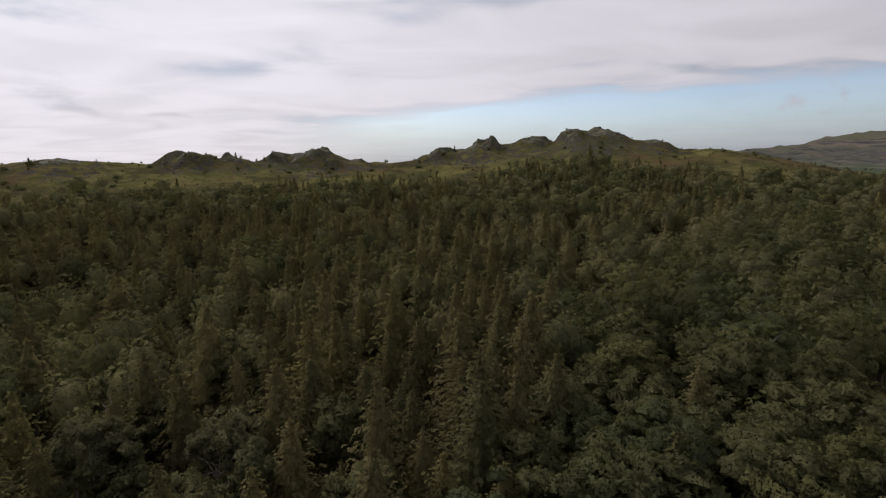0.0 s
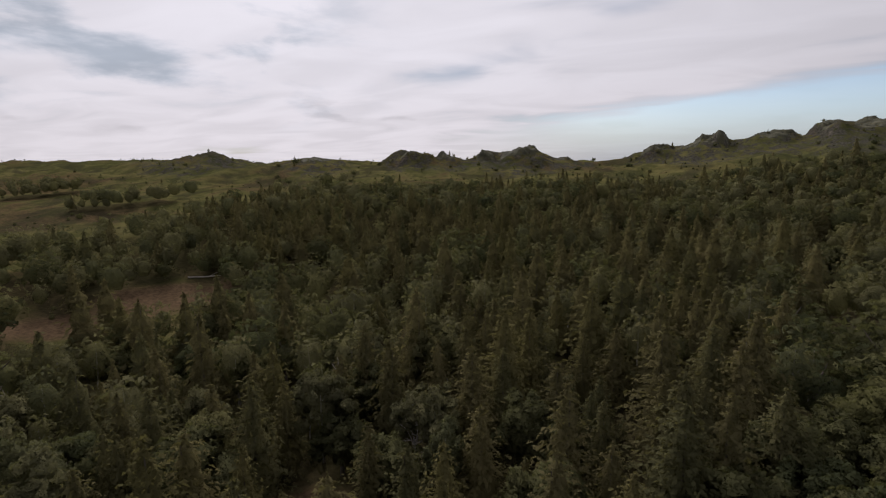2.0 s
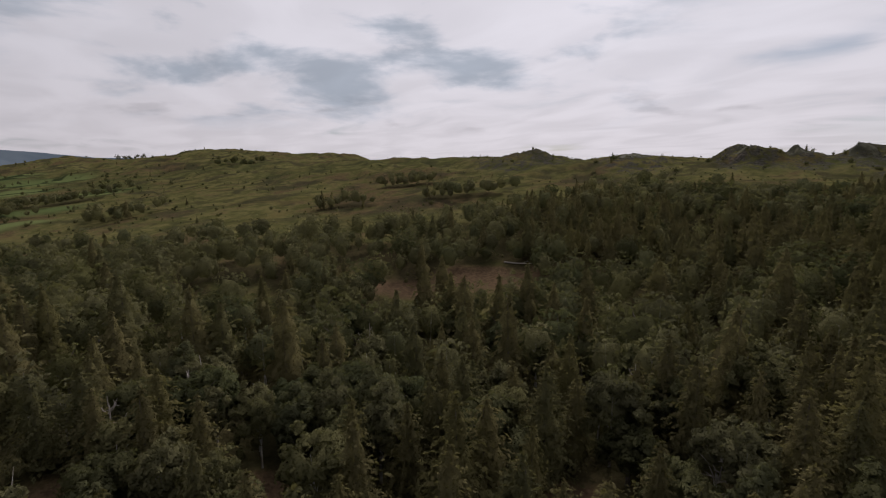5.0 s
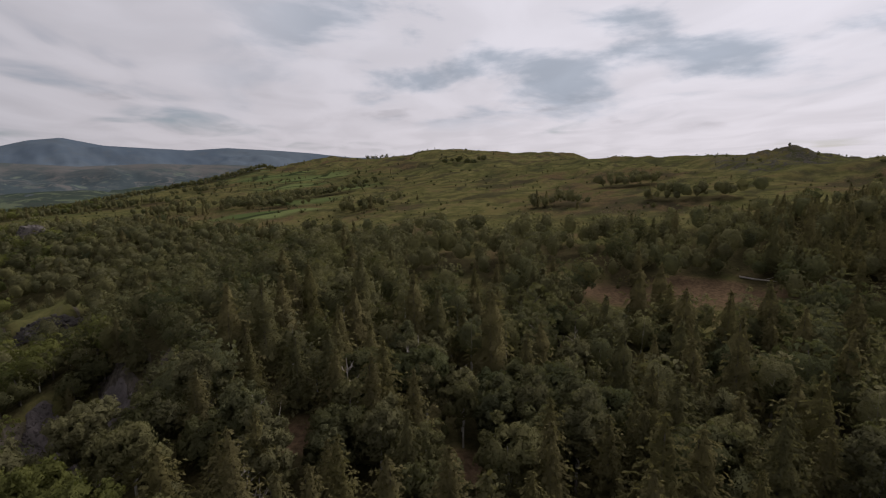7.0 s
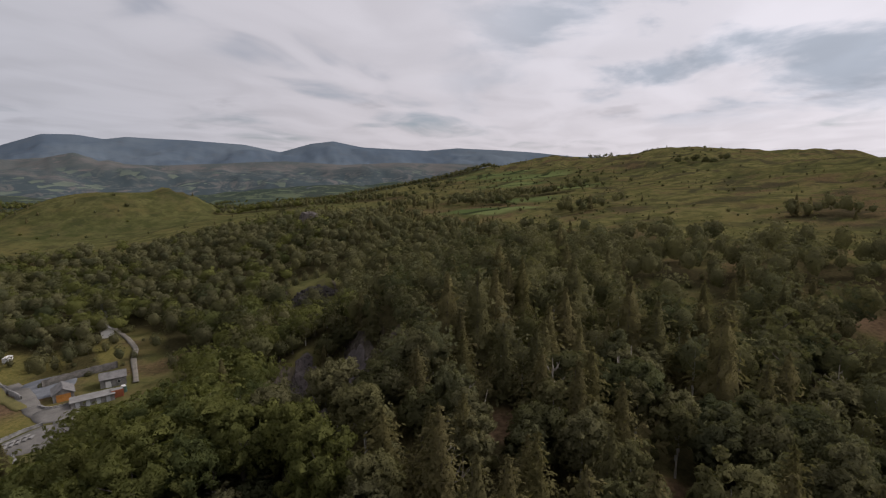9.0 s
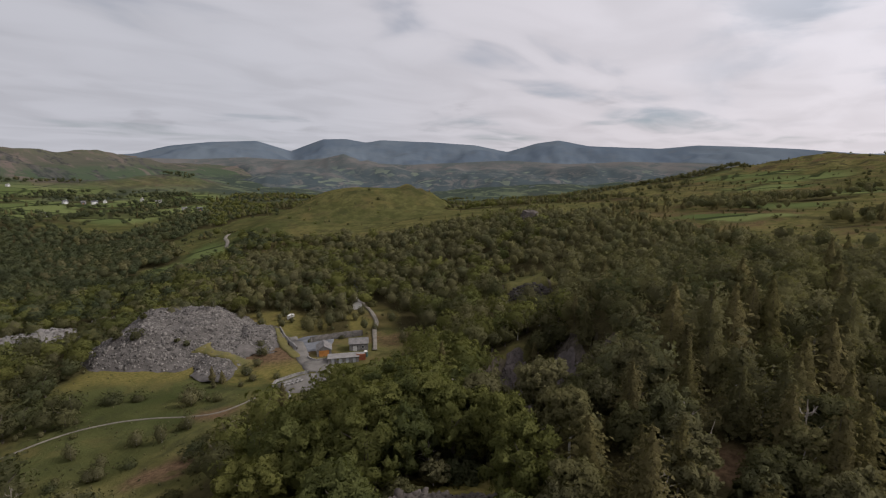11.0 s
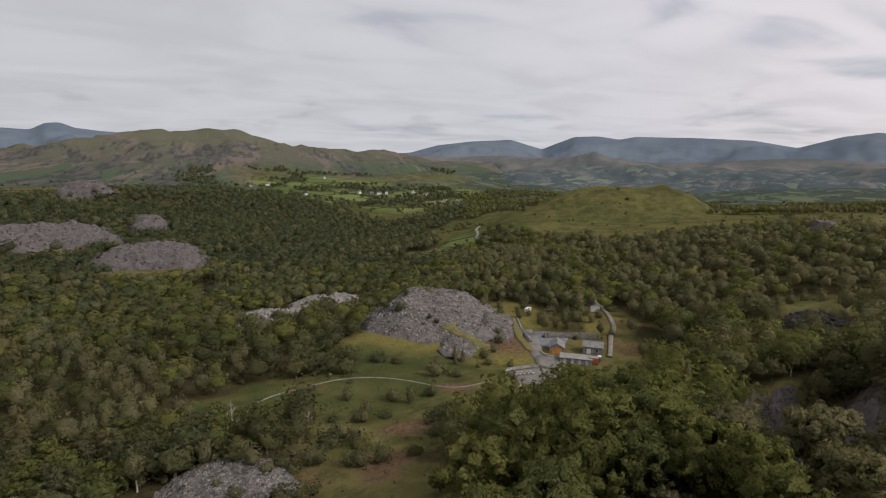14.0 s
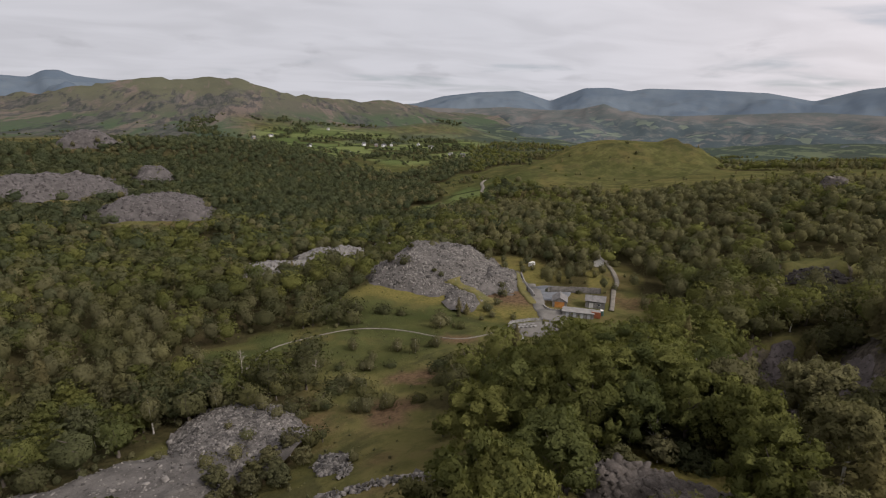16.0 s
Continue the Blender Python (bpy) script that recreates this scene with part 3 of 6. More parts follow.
# ---- where trees grow ----
# open places inside the woods, many cleared for the camera's line of sight: bearing, distance, half-widths
OPENINGS = BARES + MEADOWS[:12] + [(181.5, 148, 8, 10), (144.5, 172, 12, 12), (133, 57, 14, 9), (133, 46, 15, 11), (190.5, 402, 40, 24), (190, 374, 36, 11), (197, 486, 50, 22), (197, 452, 44, 12), (190, 528, 20, 14), (195, 666, 26, 14), (179.6, 255, 19, 15), (172.8, 276, 22, 16), (167.2, 291, 8, 11), (151, 140, 12, 16), (149.5, 155, 14, 14), (143.5, 152, 15, 17), (140, 168, 13, 15), (66.7, 172, 11, 14), (122, 246, 17, 13), (122, 227, 13, 8), (121.5, 213, 14, 11), (200.5, 90, 26, 13), (188, 96, 20, 18),
    (168, 70, 20, 26), (180, 78, 20, 22), (160, 62, 10, 12), (187, 98, 20, 14), (171, 88, 16, 14), (178, 100, 12, 12), (137, 50, 13, 6), (147, 150, 26, 24), (142, 168, 20, 20), (151, 130, 14, 12),
    (168, 145, 28, 40), (165, 125, 26, 26), (149, 180, 32, 26), (142, 198, 26, 20), (140, 235, 12, 22), (160, 215, 40, 32), (152, 235, 26, 24),
    (81, 160, 13, 24), (83, 228, 24, 12), (76, 205, 16, 8), (122, 255, 16, 18), 
    (176, 268, 30, 8), (204, 160, 8, 6),
    (122.6, 150, 7, 13), (118.3, 150, 6.5, 12), (121, 136, 10, 8), (119.5, 93, 9, 15), (182, 150, 11, 14), (52.5, 150, 14, 12), (60.5, 147, 12, 10), (48, 156, 9, 9), (185, 335, 14, 10), (122, 378, 7, 7), (354, 205, 8, 8)]
EDGE_B = np.array([0, 12, 25, 40, 50, 60, 68, 80, 92, 97, 102, 108, 115, 125, 135, 145, 152, 156, 160, 164, 170, 180, 190, 200, 215, 240, 300, 315, 330, 342, 350, 360.0])
EDGE_R = np.array([325, 310, 290, 290, 280, 262, 250, 250, 262, 290, 320, 370, 410, 425, 430, 412, 415, 400, 560, 700, 800, 840, 800, 790, 760, 400, 350, 380, 355, 345, 335, 325.0])


def wooded(x, y):
    r, a = np.hypot(x, y), np.degrees(np.arctan2(-x, y)) % 360
    edge = np.interp(a, EDGE_B, EDGE_R) * (1 + 0.10 * fbm(x, y, 90, 3, 77))
    w = 1 - step(0.90, 1.06, r / edge)
    w = w * (1 - 0.985 * total(OPENINGS, x, y, 80))
    # birch scrub thins out towards the moor
    thin = step(150, 260, r) * step(40, 56, a) * (1 - step(96, 112, a))
    w = w * (1 - 0.55 * thin * step(-0.2, 0.4, fbm(x, y, 60, 3, 61)))
    # copses, hedges and plantations on the open land
    far = step(1.0, 1.1, r / edge) * (1 - step(1500, 1900, r))
    hedge = step(0.80, 0.93, 1 - np.abs(fbm(x, y, 170, 2, 63))) * step(88, 94, a) * (1 - step(184, 190, a)) * (z_low(x, y))
    copse = step(0.28, 0.5, fbm(x, y, 130, 3, 64)) * step(76, 88, a) * (1 - step(184, 190, a)) * z_low(x, y) * (1 - total(PASTURES[:13], x, y, 400))
    knoll = 1 - step(0.9, 1.2, np.hypot(x + 480, y + 500) / 230)
    w = np.maximum(w, far * (1 - knoll) * np.clip(0.55 * hedge + 0.7 * copse, 0, 0.95) * (0.45 + 0.55 * step(108, 118, a)))
    for b, d, wa, wr in PLANTATIONS:
        w = np.maximum(w, blob(x, y, b, d, wa, wr, 0.15, 200))
    return w


PLANTATIONS = [(172, 905, 22, 7), (168, 900, 16, 8), (165, 945, 26, 6), (175, 1010, 30, 7), (171, 1040, 20, 8), (167, 1085, 34, 7), (173, 1150, 40, 8), (163, 1040, 26, 8), (160, 1000, 34, 9), (178, 905, 26, 8), (158, 770, 46, 70), (154.5, 830, 50, 60), (161.5, 690, 36, 60), (118, 690, 82, 34), (125, 668, 56, 30), (129.5, 650, 20, 13), (120, 1000, 150, 50), (135, 1060, 150, 50), (106, 1020, 90, 40), (150, 1150, 90, 40), (151, 900, 90, 34), (166, 1000, 60, 7), (176, 960, 30, 8), (162, 965, 40, 10), (174, 1080, 40, 9), (166, 1130, 40, 10), (169, 1240, 50, 10), (89.5, 1080, 26, 9), (160, 1180, 40, 20), (170, 1180, 46, 18), (79, 720, 30, 12), (62, 400, 20, 11),
               (55, 330, 30, 9), (69, 330, 24, 7), (96, 560, 40, 8), (100, 470, 30, 6)]


def z_low(x, y):
    return 1 - step(48, 80, terrain(x, y))


build_ground()


# ---- distance: fells far beyond the valley ----
def backdrop(name, crest, dist, reach, base, mat, rough, label):
    """A range of hills: crest gives bearings and the rise of the skyline in degrees, reach how far it slopes to the valley."""
    b = np.linspace(crest[0][0], crest[-1][0], int((crest[-1][0] - crest[0][0]) * 5))
    e = np.interp(b, [c[0] for c in crest], [c[1] for c in crest])
    e = np.convolve(np.pad(e, 1, "edge"), np.ones(3) / 3, "valid")
    rows = 26
    v = np.linspace(-0.12, 1, rows)[:, None]
    d = dist - reach * v + 0 * b[None, :]
    ang = np.radians(b)[None, :]
    x, y = -np.sin(ang) * d, np.cos(ang) * d
    top = EYE[2] + dist * np.tan(np.radians(e))[None, :]
    fall = np.clip(1 - np.maximum(v, 0), 0, 1) ** 1.25 - np.maximum(-v, 0) * 1.5
    relief_ = fbm(x, y, 420, 5, 3) * rough * np.clip(np.maximum(v, 0) * 4, 0.06, 1) * np.clip((1 - v) * 3, 0, 1)
    z = base + (top - base) * fall + relief_
    na = len(b)
    i, j = np.meshgrid(np.arange(rows - 1), np.arange(na - 1), indexing="ij")
    quads = np.stack([i * na + j, i * na + j + 1, (i + 1) * na + j + 1, (i + 1) * na + j], -1).reshape(-1, 4)
    me = mesh_of(name, np.stack([x, y, z], -1).reshape(-1, 3), quads, mat, True)
    tagged(new(name, me), label, "hills", kind="structure")


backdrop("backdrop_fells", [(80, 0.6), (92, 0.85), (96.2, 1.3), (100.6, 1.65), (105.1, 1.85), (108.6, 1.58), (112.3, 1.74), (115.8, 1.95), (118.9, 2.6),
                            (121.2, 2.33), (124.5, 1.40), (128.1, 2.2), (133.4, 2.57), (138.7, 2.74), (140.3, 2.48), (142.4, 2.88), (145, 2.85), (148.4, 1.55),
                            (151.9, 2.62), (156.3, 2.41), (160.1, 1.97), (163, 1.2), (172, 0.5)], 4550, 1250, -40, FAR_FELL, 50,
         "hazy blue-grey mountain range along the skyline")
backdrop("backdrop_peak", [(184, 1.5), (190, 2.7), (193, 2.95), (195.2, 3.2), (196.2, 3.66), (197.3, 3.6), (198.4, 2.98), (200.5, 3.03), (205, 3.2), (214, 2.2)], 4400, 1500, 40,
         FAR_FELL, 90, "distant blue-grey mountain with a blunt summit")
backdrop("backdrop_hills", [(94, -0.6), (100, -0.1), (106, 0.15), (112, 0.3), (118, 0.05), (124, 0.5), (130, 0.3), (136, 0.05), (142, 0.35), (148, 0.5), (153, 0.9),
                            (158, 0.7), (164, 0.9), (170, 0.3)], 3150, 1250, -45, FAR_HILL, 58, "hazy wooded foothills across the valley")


# ---- trees ----
_g = (1 + 5 ** 0.5) / 2
ICO_V = np.array([(-1, _g, 0), (1, _g, 0), (-1, -_g, 0), (1, -_g, 0), (0, -1, _g), (0, 1, _g), (0, -1, -_g), (0, 1, -_g), (_g, 0, -1), (_g, 0, 1), (-_g, 0, -1), (-_g, 0, 1)]) / math.hypot(1, _g)
ICO_F = np.array([(0, 11, 5), (0, 5, 1), (0, 1, 7), (0, 7, 10), (0, 10, 11), (1, 5, 9), (5, 11, 4), (11, 10, 2), (10, 7, 6), (7, 1, 8),
                  (3, 9, 4), (3, 4, 2), (3, 2, 6), (3, 6, 8), (3, 8, 9), (4, 9, 5), (2, 4, 11), (6, 2, 10), (8, 6, 7), (9, 8, 1)])


def unit(v):
    return v / np.maximum(np.linalg.norm(v, axis=1, keepdims=True), 1e-6)


class Shape:
    """Gathers vertices and triangles."""

    def __init__(self):
        self.v, self.f, self.s, self.n = [], [], [], 0

    def add(self, v, f, soft=None):
        self.v.append(np.asarray(v, float))
        self.f.append(np.asarray(f, int) + self.n)
        self.s.append(np.zeros((len(v), 3)) if soft is None else soft)
        self.n += len(v)

    def arrays(self):
        return np.concatenate(self.v), np.concatenate(self.f)

    def foliage(self):
        """Vertices, triangles and the rounded normals of the clumps they belong to."""
        return np.concatenate(self.v), np.concatenate(self.f), unit(np.concatenate(self.s))

    def leaves(self, centre, normal, length, width, rng, along=None, soft=None):
        """Kite-shaped leaf sprays, one at each centre, facing along normal."""
        n = normal / np.linalg.norm(normal, axis=1, keepdims=True)
        a = rng.normal(size=n.shape) if along is None else along
        a = a - n * (a * n).sum(1, keepdims=True)
        a = a / np.maximum(np.linalg.norm(a, axis=1, keepdims=True), 1e-6)
        b = np.cross(n, a)
        L, W = np.broadcast_to(length, len(n))[:, None], np.broadcast_to(width, len(n))[:, None]
        bend = n * L * 0.18
        v = np.stack([centre - a * L * 0.5 - bend, centre + b * W * 0.5, centre + a * L * 0.5 - bend, centre - b * W * 0.5], 1).reshape(-1, 3)
        k = np.arange(len(n))[:, None] * 4
        f = np.concatenate([k + np.array([2, 1, 0]), k + np.array([3, 2, 0])])
        self.add(v, f, None if soft is None else np.repeat(soft, 4, 0))

    def limb(self, pts, radii, sides=5):
        """A tapering bent branch."""
        pts = np.asarray(pts, float)
        rings = []
        for k, p in enumerate(pts):
            d = pts[min(k + 1, len(pts) - 1)] - pts[max(k - 1, 0)]
            d /= np.linalg.norm(d)
            u = np.cross(d, (0.3, 0.9, 0.1))
            u /= np.linalg.norm(u)
            w = np.cross(d, u)
            ang = np.arange(sides) * 2 * math.pi / sides
            rings.append(p + radii[k] * (np.cos(ang)[:, None] * u + np.sin(ang)[:, None] * w))
        f = []
        for k in range(len(pts) - 1):
            for s in range(sides):
                a, b = k * sides + s, k * sides + (s + 1) % sides
                f += [(a, b, b + sides), (a, b + sides, a + sides)]
        self.add(np.concatenate(rings), f)


OCT_V = np.array([(1, 0, 0), (-1, 0, 0), (0, 1, 0), (0, -1, 0), (0, 0, 1), (0, 0, -1)], float)
OCT_F = np.array([(0, 2, 4), (2, 1, 4), (1, 3, 4), (3, 0, 4), (2, 0, 5), (1, 2, 5), (3, 1, 5), (0, 3, 5)])


def broad_crown(rng, h, spread, clumps, per, size, cores, base=0.16):
    """A billowing crown: rounded clumps of leaf over a dome, each clad in small sprays, with dark gaps between them."""
    s = Shape()
    mid, half = h * (0.5 + base / 2), h * (0.5 - base / 2)
    k = np.arange(clumps) + 0.5
    zz = 1 - 1.55 * k / clumps if clumps > 1 else np.array([0.1])
    th = k * 2.39996 + rng.uniform(0, 6)
    ring = np.sqrt(np.maximum(0, 1 - zz ** 2))
    out = unit(np.stack([np.cos(th) * ring, np.sin(th) * ring, zz], 1) + rng.normal(size=(clumps, 3)) * 0.13)
    lean, dent = rng.normal(size=3) * 0.10, rng.normal(size=(3, 3)) * 0.9
    reach = (1 + out @ lean + 0.07 * np.sin(out @ dent * 2.4).sum(1)) * rng.uniform(0.78, 1.12, clumps)
    rad = np.minimum(1.66 / math.sqrt(clumps), 0.80) * rng.uniform(0.62, 1.30, clumps)
    stretch = np.array([spread, spread, half])
    at = out * (np.maximum(reach - rad, 0.02))[:, None] * stretch + [0, 0, mid]
    size_ = np.stack([rad * spread, rad * spread, rad * (0.55 * spread + 0.35 * half)], 1)
    curl, dome, lift = (0.80, 0.55, 0.16) if cores else (0.60, 0.80, 0.16)
    fill = rng.uniform(0.48, 0.62, (12, 1)) if cores else rng.uniform(0.50, 0.76, (12, 1))
    s.add(ICO_V * fill * stretch + [0, 0, mid - 0.1 * half], ICO_F, unit(ICO_V + [0, 0, 0.1]))
    for c in range(clumps if cores else 0):
        spin = rng.uniform(0, 6.28)
        v = np.stack([OCT_V[:, 0] * math.cos(spin) - OCT_V[:, 1] * math.sin(spin), OCT_V[:, 0] * math.sin(spin) + OCT_V[:, 1] * math.cos(spin), OCT_V[:, 2]], 1)
        v = (v + rng.normal(size=v.shape) * 0.18) * size_[c] + at[c]
        s.add(v, OCT_F, unit(OCT_V * curl + out[c] * dome + [0, 0, lift]))
    if per:
        own = np.repeat(np.arange(clumps), per)
        d = unit(rng.normal(size=(len(own), 3)) + out[own] * 0.75 + [0, 0, 0.35])
        p = at[own] + d * size_[own] * rng.uniform(0.84, 1.10 if cores else 1.02, (len(own), 1))
        soft = unit(d * curl + out[own] * dome + [0, 0, lift]) + rng.normal(size=d.shape) * 0.13
        s.leaves(p, d + rng.normal(size=d.shape) * (0.55 if cores else 0.35), size * rng.uniform(0.7, 1.4, len(own)), size * rng.uniform(0.5, 0.95, len(own)), rng, None, soft)
    return s.foliage()


def conifer_crown(rng, h, spread, tiers, arms, sprays, size, sides=7, base=0.10):
    """A soft pointed crown of feathery drooping boughs in uneven tiers."""
    s = Shape()
    z = np.linspace(base, 0.90, sides) * h
    ang = np.arange(sides) * 2 * math.pi / sides
    core, soft_ = [], []
    fat = 0.52 if sides == 7 else 0.70
    for k, q in enumerate(z):
        w = spread * fat * (1 - q / h) ** 0.82 * rng.uniform(0.75, 1.2, sides) * (1.12 if k % 2 else 0.86)
        core.append(np.stack([np.cos(ang + k) * w, np.sin(ang + k) * w, q + rng.uniform(-0.3, 0.3, sides)], 1))
        soft_.append(np.stack([np.cos(ang + k), np.sin(ang + k), 0 * ang + 0.45], 1))
    core, soft_ = np.concatenate(core + [[(0, 0, h * 0.98)]]), np.concatenate(soft_ + [[(0, 0, 1.0)]])
    f = [(k * sides + a, k * sides + (a + 1) % sides, k * sides + sides + (a + 1) % sides) for k in range(sides - 1) for a in range(sides)]
    f += [(k * sides + a, k * sides + sides + (a + 1) % sides, k * sides + sides + a) for k in range(sides - 1) for a in range(sides)]
    last = (sides - 1) * sides
    f += [(last + a, last + (a + 1) % sides, last + sides) for a in range(sides)]
    s.add(core, f, soft_)
    lean = rng.uniform(0, 6.28)
    for k in range(tiers):
        q = base + (0.985 - base) * (k + rng.uniform(0, 0.7)) / tiers
        reach = spread * (1 - q) ** 0.70 * (1 + 0.18 * math.sin(lean + k * 1.3)) * rng.uniform(0.85, 1.1)
        m = max(3, int(arms * (1 - q * 0.6)))
        th = rng.uniform(0, 6.28) + np.arange(m) * 6.283 / m + rng.uniform(-0.35, 0.35, m)
        ln = reach * rng.uniform(0.72, 1.12, m)
        droop = rng.uniform(0.10, 0.36, m)
        lift = rng.uniform(0.12, 0.34, m)
        for j in range(sprays):
            g = (j + 0.8) / sprays
            c = np.stack([np.cos(th) * ln * g, np.sin(th) * ln * g, q * h + ln * (lift * g - droop * g * g)], 1)
            c = c + rng.normal(size=c.shape) * 0.13 * (0.4 + reach * 0.25)
            along = np.stack([np.cos(th), np.sin(th), lift - droop * g * 1.6], 1) + rng.normal(size=(m, 3)) * 0.25
            nrm = np.stack([np.cos(th) * 0.7, np.sin(th) * 0.7, np.ones(m)], 1) + rng.normal(size=(m, 3)) * 0.5
            soft = unit(np.stack([np.cos(th), np.sin(th), np.full(m, 0.85)], 1)) + rng.normal(size=(m, 3)) * 0.16
            sz = size * (0.55 + 0.55 * (1 - q))
            s.leaves(c, nrm, sz * rng.uniform(0.9, 1.5, m), sz * rng.uniform(0.55, 0.9, m), rng, along, soft)
    # leader
    t = np.stack([rng.normal(size=6) * 0.08, rng.normal(size=6) * 0.08, h * (0.92 + 0.08 * np.arange(6) / 6)], 1)
    s.leaves(t, rng.normal(size=(6, 3)) * [1, 1, 0.3], size * 0.7, size * 0.35, rng, np.tile([0.0, 0, 1], (6, 1)), rng.normal(size=(6, 3)) * 0.6 + [0, 0, 0.5])
    return s.foliage()


def bole(rng, h, radius, limbs, spread, top=0.8, sides=7):
    s = Shape()
    bend = rng.uniform(-0.03, 0.03, 2) * h
    pts = [(0, 0, -0.6), (0, 0, 0.15 * h), (bend[0] * 0.6, bend[1] * 0.6, 0.45 * h), (bend[0], bend[1], top * h)]
    s.limb(pts, [radius * 1.35, radius, radius * 0.75, radius * 0.12], sides)
    for k in range(limbs):
        q = rng.uniform(0.28, 0.66)
        th = k * 2.4 + rng.uniform(-0.5, 0.5)
        ln = spread * rng.uniform(0.55, 0.95)
        o = np.array([bend[0] * q, bend[1] * q, q * h])
        d = np.array([math.cos(th), math.sin(th), 0])
        s.limb([o, o + d * ln * 0.5 + [0, 0, ln * 0.42], o + d * ln + [0, 0, ln * 0.95]], [radius * 0.42, radius * 0.27, radius * 0.05], 5)
    return s.arrays()


KINDS = {"conifer": (LARCH, BARK), "oak": (OAK, BARK), "birch": (BIRCH, PALE_BARK), "sycamore": (SUNLIT_OAK, BARK), "ash": (HAZY_OAK, BARK)}
LABELS = {
    "conifer": ("larch_tree", "tall light green larch with drooping sprays in the wood", "conifer tree", "larches near the lookout"),
    "oak": ("oak_tree", "rounded dark green broadleaf tree in the wood", "broadleaf tree", "broadleaf trees near the lookout"),
    "sycamore": ("sunlit_oak_tree", "broad bright green broadleaf tree at the quarry edge", "broadleaf tree", "broadleaf trees at the quarry edge"),
    "birch": ("birch_tree", "slender birch with pale trunk and airy green crown", "birch tree", "birches near the lookout"),
}
rng = np.random.default_rng(7)


def crown_of(kind, level):
    """Crown of unit kind: level 0 close, 1 middle, 2 far, 3 very far. Heights: conifer 14 m, oak 11 m, birch 12 m."""
    if kind == "conifer":
        return conifer_crown(rng, (14, 14, 12.5, 12)[level], (5.0, 4.9, 4.5, 4.2)[level], *[(19, 13, 6, 0.72, 7), (12, 10, 3, 1.15, 5), (7, 6, 1, 2.0, 4), (3, 3, 1, 2.8, 4)][level])
    if kind in ("oak", "sycamore"):
        return broad_crown(rng, 11, (4.9, 5.1, 5.3, 5.3)[level], *[(42, 27, 0.54, True), (24, 9, 0.98, False), (9, 3, 1.9, False), (4, 2, 2.6, False)][level], base=(0.10, 0.10, 0.14, 0.05)[level])
    return broad_crown(rng, 12, (3.2, 3.6, 3.9, 4.0)[level], *[(34, 25, 0.44, True), (16, 9, 0.82, False), (8, 3, 1.45, False), (4, 2, 2.0, False)][level], base=(0.22, 0.14, 0.14, 0.05)[level])


TEMPLATES = {}
for kind, (leafmat, barkmat) in KINDS.items():
    TEMPLATES[kind] = TEMPLATES["oak"] if kind == "ash" else [[crown_of(kind, level) for _ in range((6, 6, 8, 6)[level])] for level in range(4)]
BOLES = {"sycamore": [bole(rng, 11, 0.32, 5, 3.2, 0.7) for _ in range(2)], "conifer": [bole(rng, 14, 0.22, 0, 1, 0.9) for _ in range(2)], "oak": [bole(rng, 11, 0.32, 5, 3.2, 0.7) for _ in range(3)], "birch": [bole(rng, 12, 0.15, 4, 1.9, 0.78) for _ in range(3)]}
CROWN_MESHES = {k: [[mesh_of(k + "_crown", c[0], c[1], KINDS[k][0], True, normals=c[2]) for c in TEMPLATES[k][level]] for level in (0, 1)] for k in KINDS if k != "ash"}
NEAR_BOLES = {k: [mesh_of(k + "_trunk", *c, KINDS[k][1], True) for c in BOLES[k]] for k in KINDS if k != "ash"}


def plant_tree(kind, x, y, size, turn, pick, wide=1.0, sunk=0.1, level=0):
    """A tree of its own: trunk and crown."""
    name, label, category, group = LABELS[kind]
    ob = empty(name, Matrix.LocRotScale((x, y, ground_at(x, y) - sunk), Euler((0, 0, turn)), (size * wide, size * wide, size)), label, category, group)
    link_part("trunk", NEAR_BOLES[kind][pick % len(NEAR_BOLES[kind])], ob)
    link_part("crown", CROWN_MESHES[kind][level][pick % len(CROWN_MESHES[kind][level])], ob)
    return ob


def forest(name, kind, level, xs, ys, sizes, label, sink=0.0):
    """Many trees too far to tell apart, as one mass."""
    if not len(xs):
        return
    zs = terrain(xs, ys) - 0.1 - sink
    pick = rng.integers(0, len(TEMPLATES[kind][level]), len(xs))
    turns, tints = rng.uniform(0, 6.283, len(xs)), rng.uniform(0, 1, len(xs))
    wide = sizes * (rng.uniform(0.86, 1.18, len(xs)) if level == 1 else rng.uniform(1.0, 1.35, len(xs)))
    V, F, T, N, n = [], [], [], [], 0
    for k, (v, f, q) in enumerate(t_[:3] for t_ in TEMPLATES[kind][level]):
        sel = np.nonzero(pick == k)[0]
        if not len(sel):
            continue
        c, s = np.cos(turns[sel])[:, None], np.sin(turns[sel])[:, None]
        w = wide[sel][:, None]
        V.append(np.stack([(v[None, :, 0] * c - v[None, :, 1] * s) * w + xs[sel][:, None], (v[None, :, 0] * s + v[None, :, 1] * c) * w + ys[sel][:, None],
                           v[None, :, 2] * sizes[sel][:, None] + zs[sel][:, None]], -1).reshape(-1, 3))
        F.append((f[None] + (np.arange(len(sel)) * len(v))[:, None, None] + n).reshape(-1, 3))
        T.append(np.repeat(tints[sel], len(v)))
        N.append(np.stack([q[None, :, 0] * c - q[None, :, 1] * s, q[None, :, 0] * s + q[None, :, 1] * c, q[None, :, 2] + 0 * c], -1).reshape(-1, 3))
        n += len(sel) * len(v)
    ob = new(name, mesh_of(name, np.concatenate(V), np.concatenate(F), KINDS[kind][0], True, {"tint": np.concatenate(T)}, np.concatenate(N)))
    tagged(ob, label, "woodland", kind="stuff")


